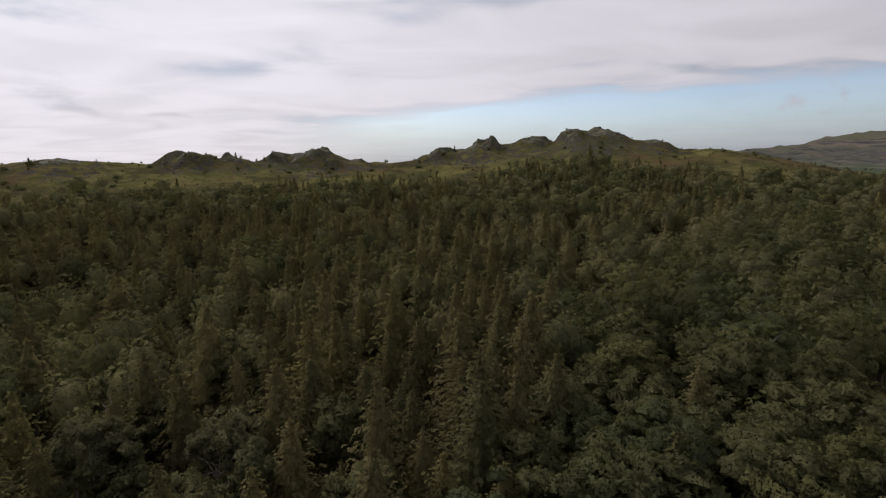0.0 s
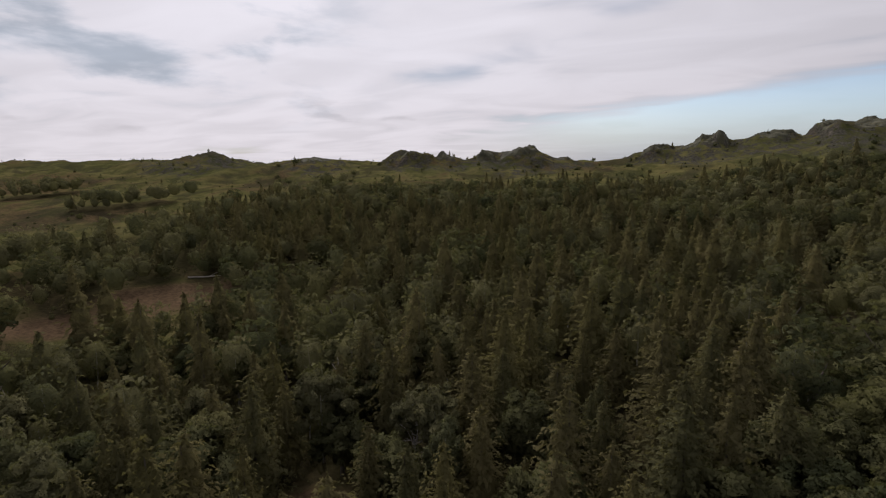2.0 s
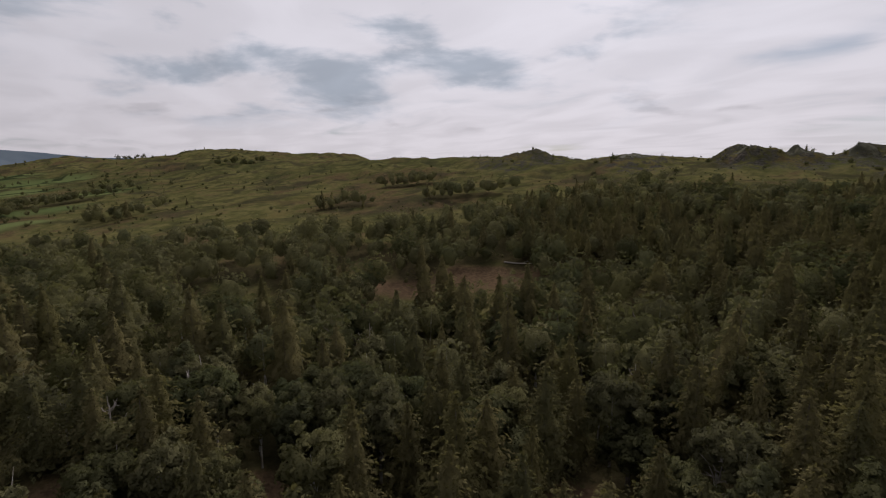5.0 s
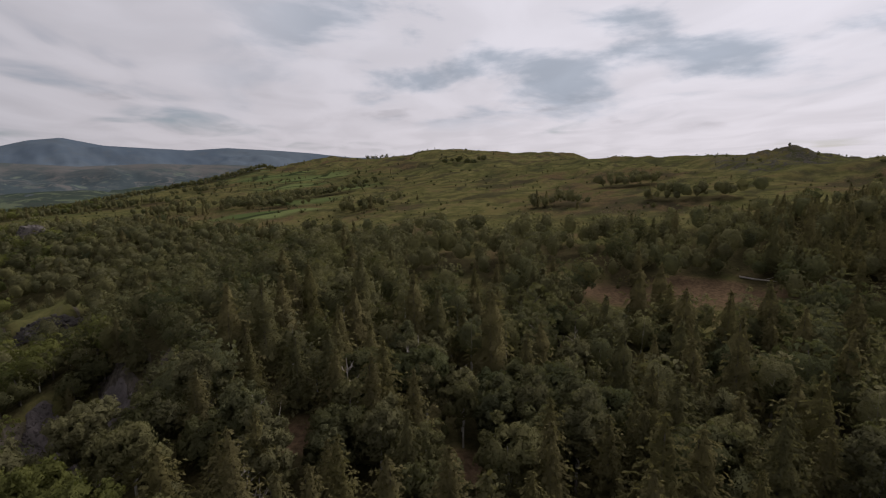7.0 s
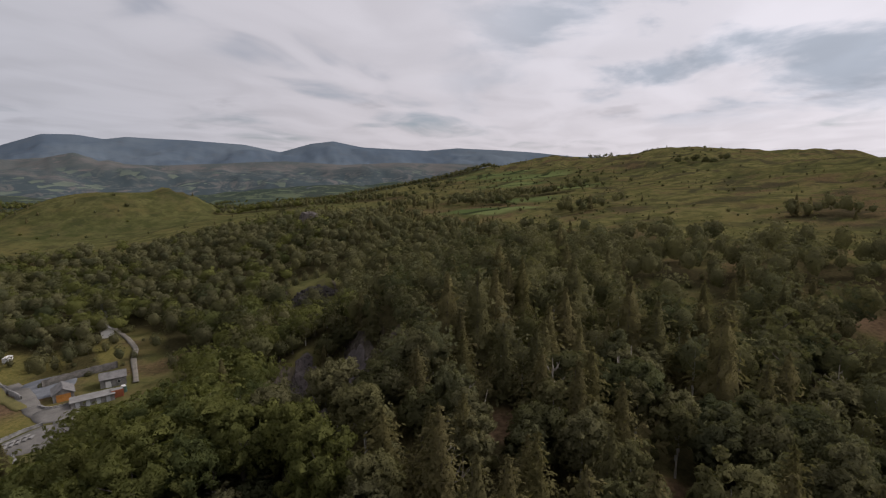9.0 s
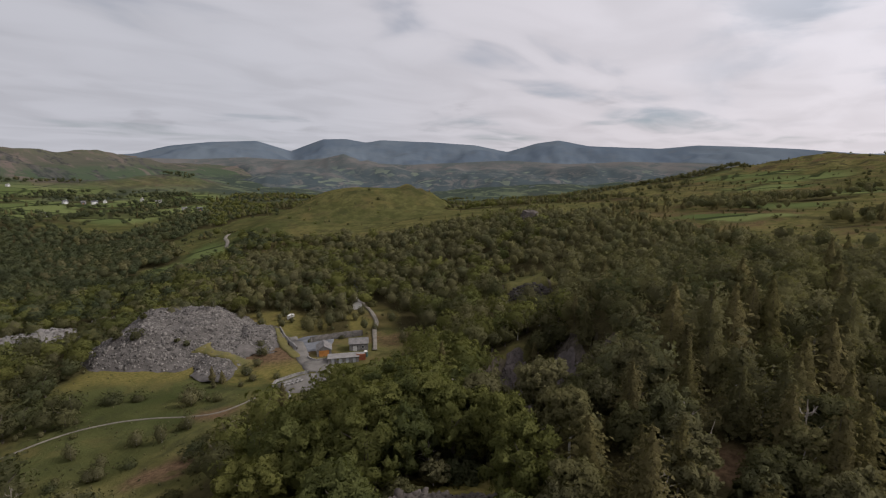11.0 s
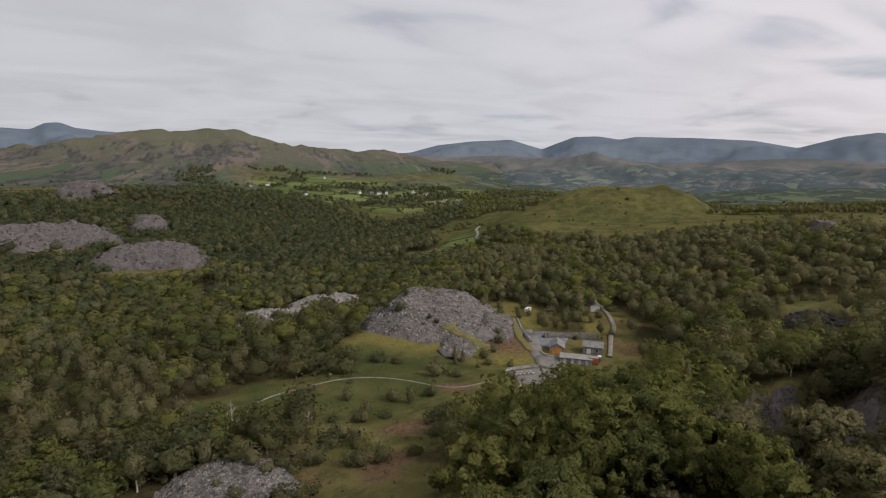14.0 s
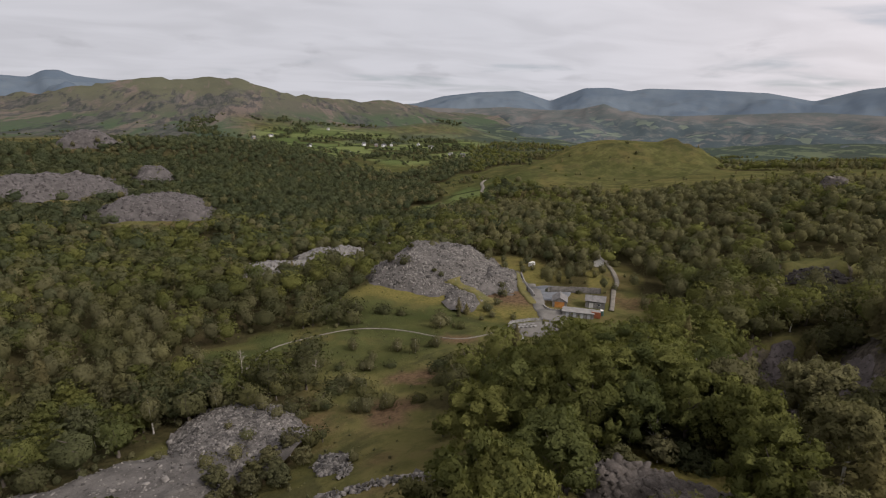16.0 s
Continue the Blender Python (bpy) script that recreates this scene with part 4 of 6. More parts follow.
def scatter(spacing, lo, hi, gen):
    """Jittered places between two distances from the lookout."""
    n = int(hi / spacing) + 1
    gx, gy = np.meshgrid(np.arange(-n, n + 1), np.arange(-int(n / 0.87) - 1, int(n / 0.87) + 2))
    x = (gx + 0.5 * (gy % 2) + gen.uniform(-0.46, 0.46, gx.shape)).ravel() * spacing
    y = (gy * 0.87 + gen.uniform(-0.42, 0.42, gx.shape)).ravel() * spacing
    r = np.hypot(x, y)
    keep = (r >= lo) & (r < hi)
    return x[keep], y[keep]


def choose(x, y, gen):
    """Kinds of trees by place: 0 conifer, 1 oak, 2 birch."""
    r, a = np.hypot(x, y), np.degrees(np.arctan2(-x, y)) % 360
    a = np.where(a > 310, a - 360, a)
    n1, n2, u = fbm(x, y, 60, 3, 91), fbm(x, y, 45, 2, 95), gen.uniform(0, 1, len(x))
    con = 0.36 + 0.5 * n1 + 0.22 * step(-18, -8, a) * (1 - step(56, 66, a)) * (1 - step(200, 240, r))
    con = con - 0.55 * (1 - step(-24, -8, a)) * (1 - step(160, 210, r)) - 0.14 * step(150, 220, r) * (1 - step(30, 44, a))
    con = con - 0.25 * step(44, 60, a) * step(100, 150, r) - 0.75 * step(112, 128, a) * (1 - step(380, 450, r)) - 0.5 * step(148, 156, a)
    con = np.clip(con + 0.25 * step(66, 90, a) * (1 - step(100, 116, a)) * (1 - step(120, 170, r)), 0.02, 0.9)
    oak = 0.5 + 0.5 * n2 + 0.3 * (1 - step(-24, -8, a)) + 0.4 * step(122, 130, a) * (1 - step(130, 170, r)) - 0.30 * step(44, 60, a) * (1 - step(115, 125, a))
    oak = oak + 0.25 * step(150, 160, a) + 0.4 * step(600, 700, r)
    oak = oak - 0.25 * step(108, 116, a) * (1 - step(140, 150, a)) * step(150, 200, r) * (1 - step(420, 470, r))
    oak = oak - 0.36 * (1 - step(100, 112, a)) * step(140, 200, r) * (1 - step(420, 470, r)) + 0.5 * step(166, 172, a) * step(360, 420, r)
    green = ((a > 116) & (a < 157) & ((r < 150) | (gen.uniform(0, 1, len(x)) < 0.6))) | ((a > 157) & (r < 380) & (gen.uniform(0, 1, len(x)) < 0.5))
    kinds_ = np.where(u < con, 0, np.where(gen.uniform(0, 1, len(x)) < np.clip(oak, 0.05, 0.95), 1, 2))
    kinds_ = np.where((kinds_ == 1) & green, 3, kinds_)
    # distant oaks in the valley take the hazed leaf colour
    return np.where((kinds_ == 1) & (a > 150) & (r > 300), 4, kinds_)


# trees that stand out, by bearing and distance, with their breadth
STANDING = []


def grove(kind, *trees):
    for b, d, wide in trees:
        if kind == "oak" and 120 < b < 158:
            kind = "sycamore"
        x, y = polar(b, d)
        STANDING.append((x, y))
        tall = {"conifer": 1.0, "oak": 1.05, "sycamore": 1.1, "birch": 0.95}[kind] * (0.94 + 0.12 * ((b * 7.3) % 1))
        plant_tree(kind, x, y, tall, b, int(b * 10 + d), wide / tall)


grove("conifer", (331.6, 69.0, 1.0), (333.3, 53.0, 1.1), (343.2, 187.5, 1.0), (346.7, 114.5, 1.0), (350.6, 220.5, 1.0), (357.8, 63.5, 1.1), (2.7, 117.0, 1.0), (2.9, 49.0, 1.0), (3.2, 79.5, 1.0), (6.6, 77.0, 0.9), (9.5, 65.5, 1.2), (11.7, 82.5, 0.9), (14.6, 120.0, 1.0), (18.7, 53.0, 1.1), (20.4, 75.5, 1.0), (23.8, 72.0, 1.0), (27.3, 135.0, 0.9), (27.7, 47.0, 1.1), (32.5, 52.5, 0.9), (35.4, 74.5, 1.0), (42.0, 67.0, 0.9), (47.0, 53.5, 0.8), (49.5, 73.0, 0.8), (54.4, 75.0, 1.0))
grove("conifer", (62.4, 57.0, 1.1), (69.4, 149.0, 1.0), (70.6, 151.5, 1.0), (71.6, 141.0, 1.0), (72.9, 121.0, 1.0), (75.1, 158.0, 1.0), (75.7, 114.0, 1.0), (75.8, 141.0, 1.0), (78.4, 136.0, 1.0), (95.0, 70.5, 1.0), (95.3, 47.5, 1.0), (95.7, 77.0, 1.1), (99.5, 79.0, 1.0), (104.3, 56.0, 0.8), (104.4, 77.0, 1.0), (104.7, 88.5, 1.0), (108.5, 54.5, 0.8), (109.9, 71.5, 1.1), (114.3, 54.5, 1.2))
grove("oak", (320.7, 140.0, 1.2), (321.7, 87.5, 1.1), (327.4, 97.5, 1.2), (327.6, 176.0, 1.1), (331.6, 117.5, 1.2), (338.0, 91.5, 1.2), (339.7, 54.5, 1.0), (344.9, 174.0, 1.1), (348.9, 52.5, 1.1), (1.4, 108.0, 1.0), (10.5, 47.0, 1.0), (13.2, 60.0, 1.0), (35.3, 90.0, 0.9), (44.8, 91.0, 0.9), (50.0, 104.0, 1.0), (57.7, 112.0, 1.0), (61.7, 74.0, 1.0), (63.7, 71.5, 1.0), (68.5, 117.0, 1.1), (70.2, 79.0, 1.3), (70.7, 61.5, 0.9), (72.3, 76.5, 1.2), (72.8, 73.0, 1.2), (75.1, 108.0, 1.1))
grove("oak", (83.3, 48.5, 1.0), (94.8, 61.0, 1.0), (121.3, 54.5, 1.0), (128.1, 83.5, 1.0), (130.4, 147.5, 1.1), (129.5, 76.0, 1.1), (132.8, 79.0, 1.2), (134.4, 101.5, 1.4), (136.0, 75.0, 1.0), (136.5, 115.5, 1.3), (138.9, 79.0, 1.2), (141.6, 66.0, 1.3), (143.1, 111.5, 1.1), (144.6, 51.5, 1.2), (149.6, 97.0, 1.1), (154.3, 67.0, 1.3))
grove("sycamore", (133.2, 73.0, 1.1), (130.6, 69.0, 1.0), (127.0, 72.0, 1.1), (124.6, 67.0, 1.0), (138.0, 90.0, 1.2), (141.0, 98.0, 1.2), (146.5, 84.0, 1.2), (150.5, 74.0, 1.1), (147.5, 66.0, 1.1))
grove("birch", (26.8, 63.0, 1.2), (62.4, 115.0, 1.0), (66.4, 93.5, 1.0), (79.7, 69.0, 0.9), (79.8, 73.5, 1.0), (83.3, 88.5, 1.0), (83.8, 84.0, 1.0), (85.8, 86.0, 1.0), (86.9, 90.0, 1.0), (93.7, 68.5, 1.0), (103.6, 61.5, 1.2), (103.6, 56.0, 1.0))
NEAR, ALONE, MID, FAR = 80.0, 125.0, 235.0, 620.0
gen = np.random.default_rng(21)
for spacing, lo, hi, level in ((7.6, 0, 34, 1), (6.8, 34, NEAR, 0), (7.4, NEAR, ALONE, 1), (7.4, ALONE, MID, 1), (6.5, MID, FAR, 2), (9.5, FAR, 1500, 3)):
    x, y = scatter(spacing, lo, hi, gen)
    a = np.degrees(np.arctan2(-x, y)) % 360
    a = np.where(a > 310, a - 360, a)
    w = wooded(x, y)
    seen = (a > -47) & (a < 211)
    if level == 0 or hi == ALONE:
        w = np.where(seen, w, 0)
    else:
        w = np.where(seen, w, w * (0.45 if hi <= MID else 0.15 if hi <= FAR else 0))
        w = np.maximum(w, np.where(a < 112, 0.035, 0.03) * step(0.9, 1.0, np.hypot(x, y) / 280) * seen * (np.hypot(x, y) < 1300))
    keep = gen.uniform(0, 1, len(x)) < w
    if lo < 200:
        stand = np.array(STANDING)
        gap_ = np.sqrt(((x[:, None] - stand[None, :, 0]) ** 2 + (y[:, None] - stand[None, :, 1]) ** 2).min(1))
        keep &= gap_ > 3.4
    x, y = x[keep], y[keep]
    kinds = choose(x, y, gen)
    r = np.hypot(x, y)
    sizes = gen.uniform(0.66, 1.30, len(x)) * (1.0, 1.06, 0.92, 0.88)[level] * np.where(kinds == 0, 1.06 - 0.2 * step(120, 260, r), 1.0)
    open_land = wooded(x, y) < 0.3
    sizes = np.where(open_land, sizes * np.where(r > 600, 0.6, 0.36), sizes) * np.where((a[keep] > 157) & (r < MID), 0.84, 1.0)
    bald = (a[keep] > 55) & (a[keep] < 76) & (r > 540)  # crest kept bare: from the camera, trunkless crowns there seem to float
    for k, kind in enumerate(("conifer", "oak", "birch", "sycamore", "ash")):
        sel = (kinds == k) & ~bald
        if level == 0:
            for px, py, sz in zip(x[sel], y[sel], sizes[sel]):
                plant_tree(kind, px, py, sz, gen.uniform(0, 6.28), int(gen.integers(0, 60)), gen.uniform(0.88, 1.15))
        elif lo == NEAR and hi == ALONE:
            for px, py, sz in zip(x[sel], y[sel], sizes[sel]):
                plant_tree(kind, px, py, sz, gen.uniform(0, 6.28), int(gen.integers(0, 60)), gen.uniform(0.86, 1.18), level=1)
        else:
            word = {"conifer": "larches and spruces", "oak": "broadleaf trees", "birch": "birches", "sycamore": "bright green broadleaf trees", "ash": "dark bluish oak trees"}[kind]
            where = ("", "mid_slope" if lo else "hilltop", "far_slope", "valley")[level]
            forest(f"{where}_{kind}_wood", kind, level, x[sel], y[sel], sizes[sel], f"dense dark green woodland of {word} on the {where.replace('_', ' ')}", sink=np.where(open_land[sel], (1.2, 3.2, 3.8, 3.2, 3.2)[k] * sizes[sel], 0.0))

# undergrowth: saplings and bracken that fill the gaps between the stems
ux, uy = scatter(5.4, 36, 230, gen)
ua = np.degrees(np.arctan2(-ux, uy)) % 360
ua = np.where(ua > 310, ua - 360, ua)
uk = (gen.uniform(0, 1, len(ux)) < 0.8 * wooded(ux, uy) * np.where((ua > 140) | (np.hypot(ux, uy) < 130), 1, 0.3)) & (ua > -47) & (ua < 211)
ux, uy = ux[uk], uy[uk]
forest("undergrowth", "birch", 3, ux, uy, gen.uniform(0.14, 0.36, len(ux)), "low saplings and scrub between the trees", sink=0.7)
# tussocks and low scrub on the rough meadow below
tx, ty = scatter(3.8, 60, 240, gen)
ta_ = np.degrees(np.arctan2(-tx, ty)) % 360
tk = (ta_ > 142) & (ta_ < 206) & (wooded(tx, ty) < 0.5) & (gen.uniform(0, 1, len(tx)) < 0.55 + 0.6 * fbm(tx, ty, 30, 3, 401))
tk &= (np.hypot(tx + 108, ty + 160) > 36) & (np.hypot(tx + 86, ty + 141) > 12)
tx, ty = tx[tk], ty[tk]
forest("meadow_scrub", "birch", 3, tx, ty, gen.uniform(0.02, 0.10, len(tx)), "low bracken and scrub tussocks on the rough meadow", sink=0.25)

# heather, gorse and bracken clumps over the open moor
mx, my = scatter(9.0, 240, 760, gen)
ma_ = np.degrees(np.arctan2(-mx, my)) % 360
ma_ = np.where(ma_ > 310, ma_ - 360, ma_)
mk = (ma_ > -47) & (ma_ < 112) & (wooded(mx, my) < 0.4) & (gen.uniform(0, 1, len(mx)) < 0.16 + 1.1 * fbm(mx, my, 60, 3, 411))
mx, my = mx[mk], my[mk]
forest("moor_scrub", "oak", 3, mx, my, gen.uniform(0.05, 0.19, len(mx)), "low dark heather and gorse clumps on the open moor", sink=0.35)


# ---- the old slate quarry: spoil heaps, pit, yard and buildings ----
def oval_frame(bearing, dist):
    cx, cy = polar(bearing, dist)
    b = math.radians(bearing)
    return cx, cy, np.array([math.cos(b), math.sin(b)]), np.array([-math.sin(b), math.cos(b)])


def heap_height(u, h, plateau):
    """Side profile of a tipped heap: level on top, sides at the angle of rest."""
    return h * np.clip((1 - u) / (1 - plateau), 0, 1) ** 0.85


def heap_surface(x, y, cx, cy, ea, er, wa, wr, h, plateau, seed, tilt=0.0, square=3.2):
    ta, tr = (x - cx) * ea[0] + (y - cy) * ea[1], (x - cx) * er[0] + (y - cy) * er[1]
    u = (np.abs(ta / wa) ** square + np.abs(tr / wr) ** square) ** (1 / square) * (1 + 0.24 * fbm(x, y, min(wa, wr) * 1.1, 4, seed))
    return heap_height(u, h, plateau) * np.clip(1 - tilt * ta / wa, 0.3, 1.6) * (1 + 0.12 * fbm(x, y, 9, 2, seed + 3)) + 0.25 * fbm(x, y, 2.6, 2, seed + 5), u


def slabs_mesh(name, pts, normals, size, mat, gen_):
    """Loose flat stones lying at the points given."""
    n = len(pts)
    box = np.array([(-1, -1, -1), (1, -1, -1), (1, 1, -1), (-1, 1, -1), (-0.8, -0.9, 1), (0.9, -0.7, 1), (0.8, 0.9, 1), (-0.9, 0.8, 1)], float)
    faces = np.array([(0, 1, 5), (0, 5, 4), (1, 2, 6), (1, 6, 5), (2, 3, 7), (2, 7, 6), (3, 0, 4), (3, 4, 7), (4, 5, 6), (4, 6, 7)])
    w = normals + gen_.normal(size=(n, 3)) * 0.5
    w /= np.linalg.norm(w, axis=1, keepdims=True)
    a = np.cross(w, gen_.normal(size=(n, 3)))
    a /= np.linalg.norm(a, axis=1, keepdims=True)
    b = np.cross(w, a)
    s = size * gen_.lognormal(0, 0.45, (n, 1))
    v = pts[:, None] + box[None, :, :1] * (a * s)[:, None] + box[None, :, 1:2] * (b * s * gen_.uniform(0.5, 0.9, (n, 1)))[:, None] + box[None, :, 2:] * (w * s * 0.28)[:, None]
    f = faces[None] + (np.arange(n) * 8)[:, None, None]
    return mesh_of(name, v.reshape(-1, 3), f.reshape(-1, 3), mat)


HEAPS = []


def footing(x, y):
    """Height of the ground, or of a heap that lies there."""
    z = ground_at(x, y)
    for cx, cy, ea, er, wa, wr, h, plateau, seed, tilt, square in HEAPS:
        rise, u = heap_surface(np.array([x]), np.array([y]), cx, cy, ea, er, wa, wr, h, plateau, seed, tilt, square)
        if u[0] < 1:
            z = max(z, ground_at(x, y) + float(rise[0]))
    return z


def footings(x, y):
    return np.array([footing(p, q) for p, q in zip(x, y)])


def heap(name, bearing, dist, wa, wr, h, plateau, seed, label, stones=0, size=0.4, mat=None, chip=None, category="spoil heap", tilt=0.0, square=3.2):
    cx, cy, ea, er = oval_frame(bearing, dist)
    HEAPS.append((cx, cy, ea, er, wa, wr, h, plateau, seed, tilt, square))
    nu, nv = 22, 80
    u = np.linspace(0, 1.25, nu)[:, None]
    th = np.linspace(0, 2 * math.pi, nv, endpoint=False)[None, :]
    x = cx + ea[0] * np.cos(th) * u * wa + er[0] * np.sin(th) * u * wr
    y = cy + ea[1] * np.cos(th) * u * wa + er[1] * np.sin(th) * u * wr
    rise, uu = heap_surface(x, y, cx, cy, ea, er, wa, wr, h, plateau, seed, tilt, square)
    z = terrain(x, y) + np.where(uu > 1, -0.5 - (uu - 1) * 6, rise)
    i, j = np.meshgrid(np.arange(nu - 1), np.arange(nv), indexing="ij")
    k = (j + 1) % nv
    quads = np.stack([i * nv + j, (i + 1) * nv + j, (i + 1) * nv + k, i * nv + k], -1).reshape(-1, 4)
    base = ground_at(cx, cy)
    me = mesh_of(name, np.stack([x - cx, y - cy, z - base], -1).reshape(-1, 3), quads, mat or SLATE, True)
    ob = tagged(new(name, me), label, category)
    ob.location = (cx, cy, base)
    if stones:
        g = np.random.default_rng(seed)
        a_, r_ = g.uniform(0, 6.283, stones), np.sqrt(g.uniform(0, 1, stones)) * 1.05
        px = cx + ea[0] * np.cos(a_) * r_ * wa + er[0] * np.sin(a_) * r_ * wr
        py = cy + ea[1] * np.cos(a_) * r_ * wa + er[1] * np.sin(a_) * r_ * wr

        def top(qx, qy):
            return heap_surface(qx, qy, cx, cy, ea, er, wa, wr, h, plateau, seed, tilt, square)[0] + terrain(qx, qy)

        rise_, u_ = heap_surface(px, py, cx, cy, ea, er, wa, wr, h, plateau, seed, tilt, square)
        ok = u_ < 0.99
        px, py = px[ok], py[ok]
        pz = top(px, py)
        nrm = np.stack([-(top(px + 0.5, py) - pz) / 0.5, -(top(px, py + 0.5) - pz) / 0.5, np.ones_like(px)], -1)
        nrm /= np.linalg.norm(nrm, axis=1, keepdims=True)
        pts = np.stack([px - cx, py - cy, pz - base], -1)
        link_part("slate_rubble", slabs_mesh("slate_rubble", pts, nrm, size, chip or SLATE_CHIP, g), ob, "tumbled pale grey slate blocks")["kind"] = "stuff"
    return ob


OLD_SLATE = stone_like("weathered_slate", (0.038, 0.034, 0.032), (0.096, 0.086, 0.082), 0.6, 0.9, 0.6)
OLD_CHIP = stone_like("weathered_slate_chip", (0.032, 0.028, 0.027), (0.112, 0.100, 0.096), 1.5, 0.85, 0.3, by_island=0.9)
MOSSY_CRAG = stone_like("mossy_crag", (0.028, 0.028, 0.017), (0.092, 0.086, 0.050), 0.5, 0.95, 0.6)
PALE_SLATE = stone_like("pale_slate_waste", (0.088, 0.082, 0.075), (0.20, 0.188, 0.174), 0.8, 0.9, 0.4)
DARK_CRAG = stone_like("dark_cliff_rock", (0.020, 0.018, 0.016), (0.070, 0.060, 0.053), 0.6, 0.9, 0.6)
GREY_HEAP = "steep grey heap of waste slate blocks"
heap("spoil_heap", 160.6, 238, 37, 34, 9.2, 0.52, 31, GREY_HEAP + " above a meadow", 11500, 0.27, tilt=0.62, square=2.7)
heap("spoil_heap", 157.2, 205, 9, 20, 2.4, 0.45, 12, "tongue of grey slate blocks sliding to the meadow", 1100, 0.27)
heap("spoil_heap", 152.9, 222, 10, 17, 4.5, 0.45, 34, GREY_HEAP + " beside a grassy ledge", 1400, 0.27)
heap("spoil_heap", 197.5, 505, 54, 28, 13, 0.5, 13, "long grey slate tip with birches on top", 1800, 0.6, OLD_SLATE, OLD_CHIP)
heap("spoil_heap", 190.3, 420, 42, 24, 12, 0.5, 14, "grey slate tip among valley woodland", 2200, 0.5, OLD_SLATE, OLD_CHIP)
heap("spoil_heap", 190.0, 542, 22, 18, 11, 0.4, 15, "small grey slate tip on a wooded slope", 500, 0.5, OLD_SLATE, OLD_CHIP)
heap("spoil_heap", 195, 682, 32, 20, 14, 0.4, 16, "purplish grey slate tip below the plantation", 500, 0.6, OLD_SLATE, OLD_CHIP)
heap("spoil_heap", 185.5, 620, 20, 9, 5, 0.4, 26, "pale slate tip at the edge of the wood")
heap("spoil_heap", 179.6, 262, 19, 9, 4.5, 0.4, 17, "low pale slate tip beside the beck", 700, 0.4, PALE_SLATE, PALE_SLATE)
heap("spoil_heap", 172.8, 284, 24, 9, 5, 0.4, 18, "low pale slate tip along the valley track", 800, 0.4, PALE_SLATE, PALE_SLATE)
heap("spoil_heap", 167.2, 297, 9, 5, 3.5, 0.4, 29, "small patch of pale slate waste in the wood", 200, 0.35, PALE_SLATE, PALE_SLATE)
heap("spoil_heap", 186.0, 103, 13.5, 17, 3.2, 0.5, 19, "near heap of pale slate waste with scrub on top", 4200, 0.19)
heap("spoil_heap", 200.5, 92, 26, 13, 3.0, 0.6, 20, "smooth spread of fine grey slate waste", 1600, 0.16)
heap("spoil_heap", 174.6, 79, 3.0, 4.4, 0.9, 0.5, 21, "small round platform of slate blocks", 700, 0.2)
heap("scree", 122.2, 150, 6.5, 8.5, 1.3, 0.2, 22, "purplish grey scree in the quarry pit", 700, 0.25, PIT_ROCK, PIT_ROCK, "scree")
heap("scree", 118.6, 148, 6, 8, 1.3, 0.2, 23, "pale grey scree on the pit wall", 400, 0.22, PIT_ROCK, PIT_ROCK, "scree")
heap("rock_outcrop", 135.5, 55, 8, 4.2, 2.4, 0.55, 24, "dark fractured rock outcrop at the quarry rim", 260, 0.35, CRAG, CRAG, "rock")
heap("rock_outcrop", 127.5, 54, 7, 4, 2.2, 0.5, 25, "dark rocky ledge at the quarry rim", 200, 0.35, CRAG, CRAG, "rock")
heap("rock_outcrop", 121.6, 230, 11, 4, 2.4, 0.6, 27, "low dark cliff below a grassy shelf", 300, 0.5, DARK_CRAG, DARK_CRAG, "rock")
heap("rock_outcrop", 121.8, 375, 9, 6, 11, 0.45, 28, "pale bare rock knob rising from the wood", 120, 0.5, CRAG, CRAG, "rock")

for k, (b_, d_, h_, wa_, wr_, _) in enumerate(KNOLLS[:13]):
    heap("rock_outcrop", b_, d_ - wr_ * 0.15, wa_ * 0.6, wr_ * 0.4, h_ * 0.05, 0.4, 60 + k, "dark mossy rock outcrop on the hill crest", 30, 0.35, MOSSY_CRAG, MOSSY_CRAG, "rock")

# ---- tracks ----
GRAVEL = stone_like("pale_gravel", (0.095, 0.086, 0.070), (0.185, 0.166, 0.136), 1.0, 0.95)
TARMAC = stone_like("worn_yard_surface", (0.080, 0.074, 0.066), (0.150, 0.139, 0.124), 0.7, 0.9)
BLUE_GRAVEL = stone_like("crushed_slate", (0.075, 0.080, 0.088), (0.150, 0.156, 0.166), 0.8, 0.9)
CONCRETE = stone_like("pale_concrete", (0.125, 0.119, 0.111), (0.225, 0.216, 0.202), 1.0, 0.85)
WALL_STONE = stone_like("wall_stone", (0.085, 0.080, 0.075), (0.26, 0.25, 0.235), 2.5, 0.9, 0.6)
DARK_STONE = stone_like("dark_wall_stone", (0.035, 0.032, 0.028), (0.12, 0.11, 0.098), 2.5, 0.9, 0.6)
SLATE_ROOF = stone_like("slate_roof", (0.088, 0.083, 0.079), (0.185, 0.176, 0.168), 1.6, 0.7)
DARK_ROOF = stone_like("dark_slate_roof", (0.045, 0.045, 0.05), (0.12, 0.12, 0.13), 1.6, 0.7)
ORANGE_WOOD = stone_like("orange_stained_timber", (0.30, 0.125, 0.03), (0.46, 0.21, 0.06), 2.0, 0.6)
RUST_RED = stone_like("red_brown_steel", (0.26, 0.085, 0.045), (0.40, 0.15, 0.08), 1.2, 0.6)
WHITE_PAINT = stone_like("white_render", (0.45, 0.44, 0.42), (0.65, 0.64, 0.62), 1.2, 0.7, 0.1)
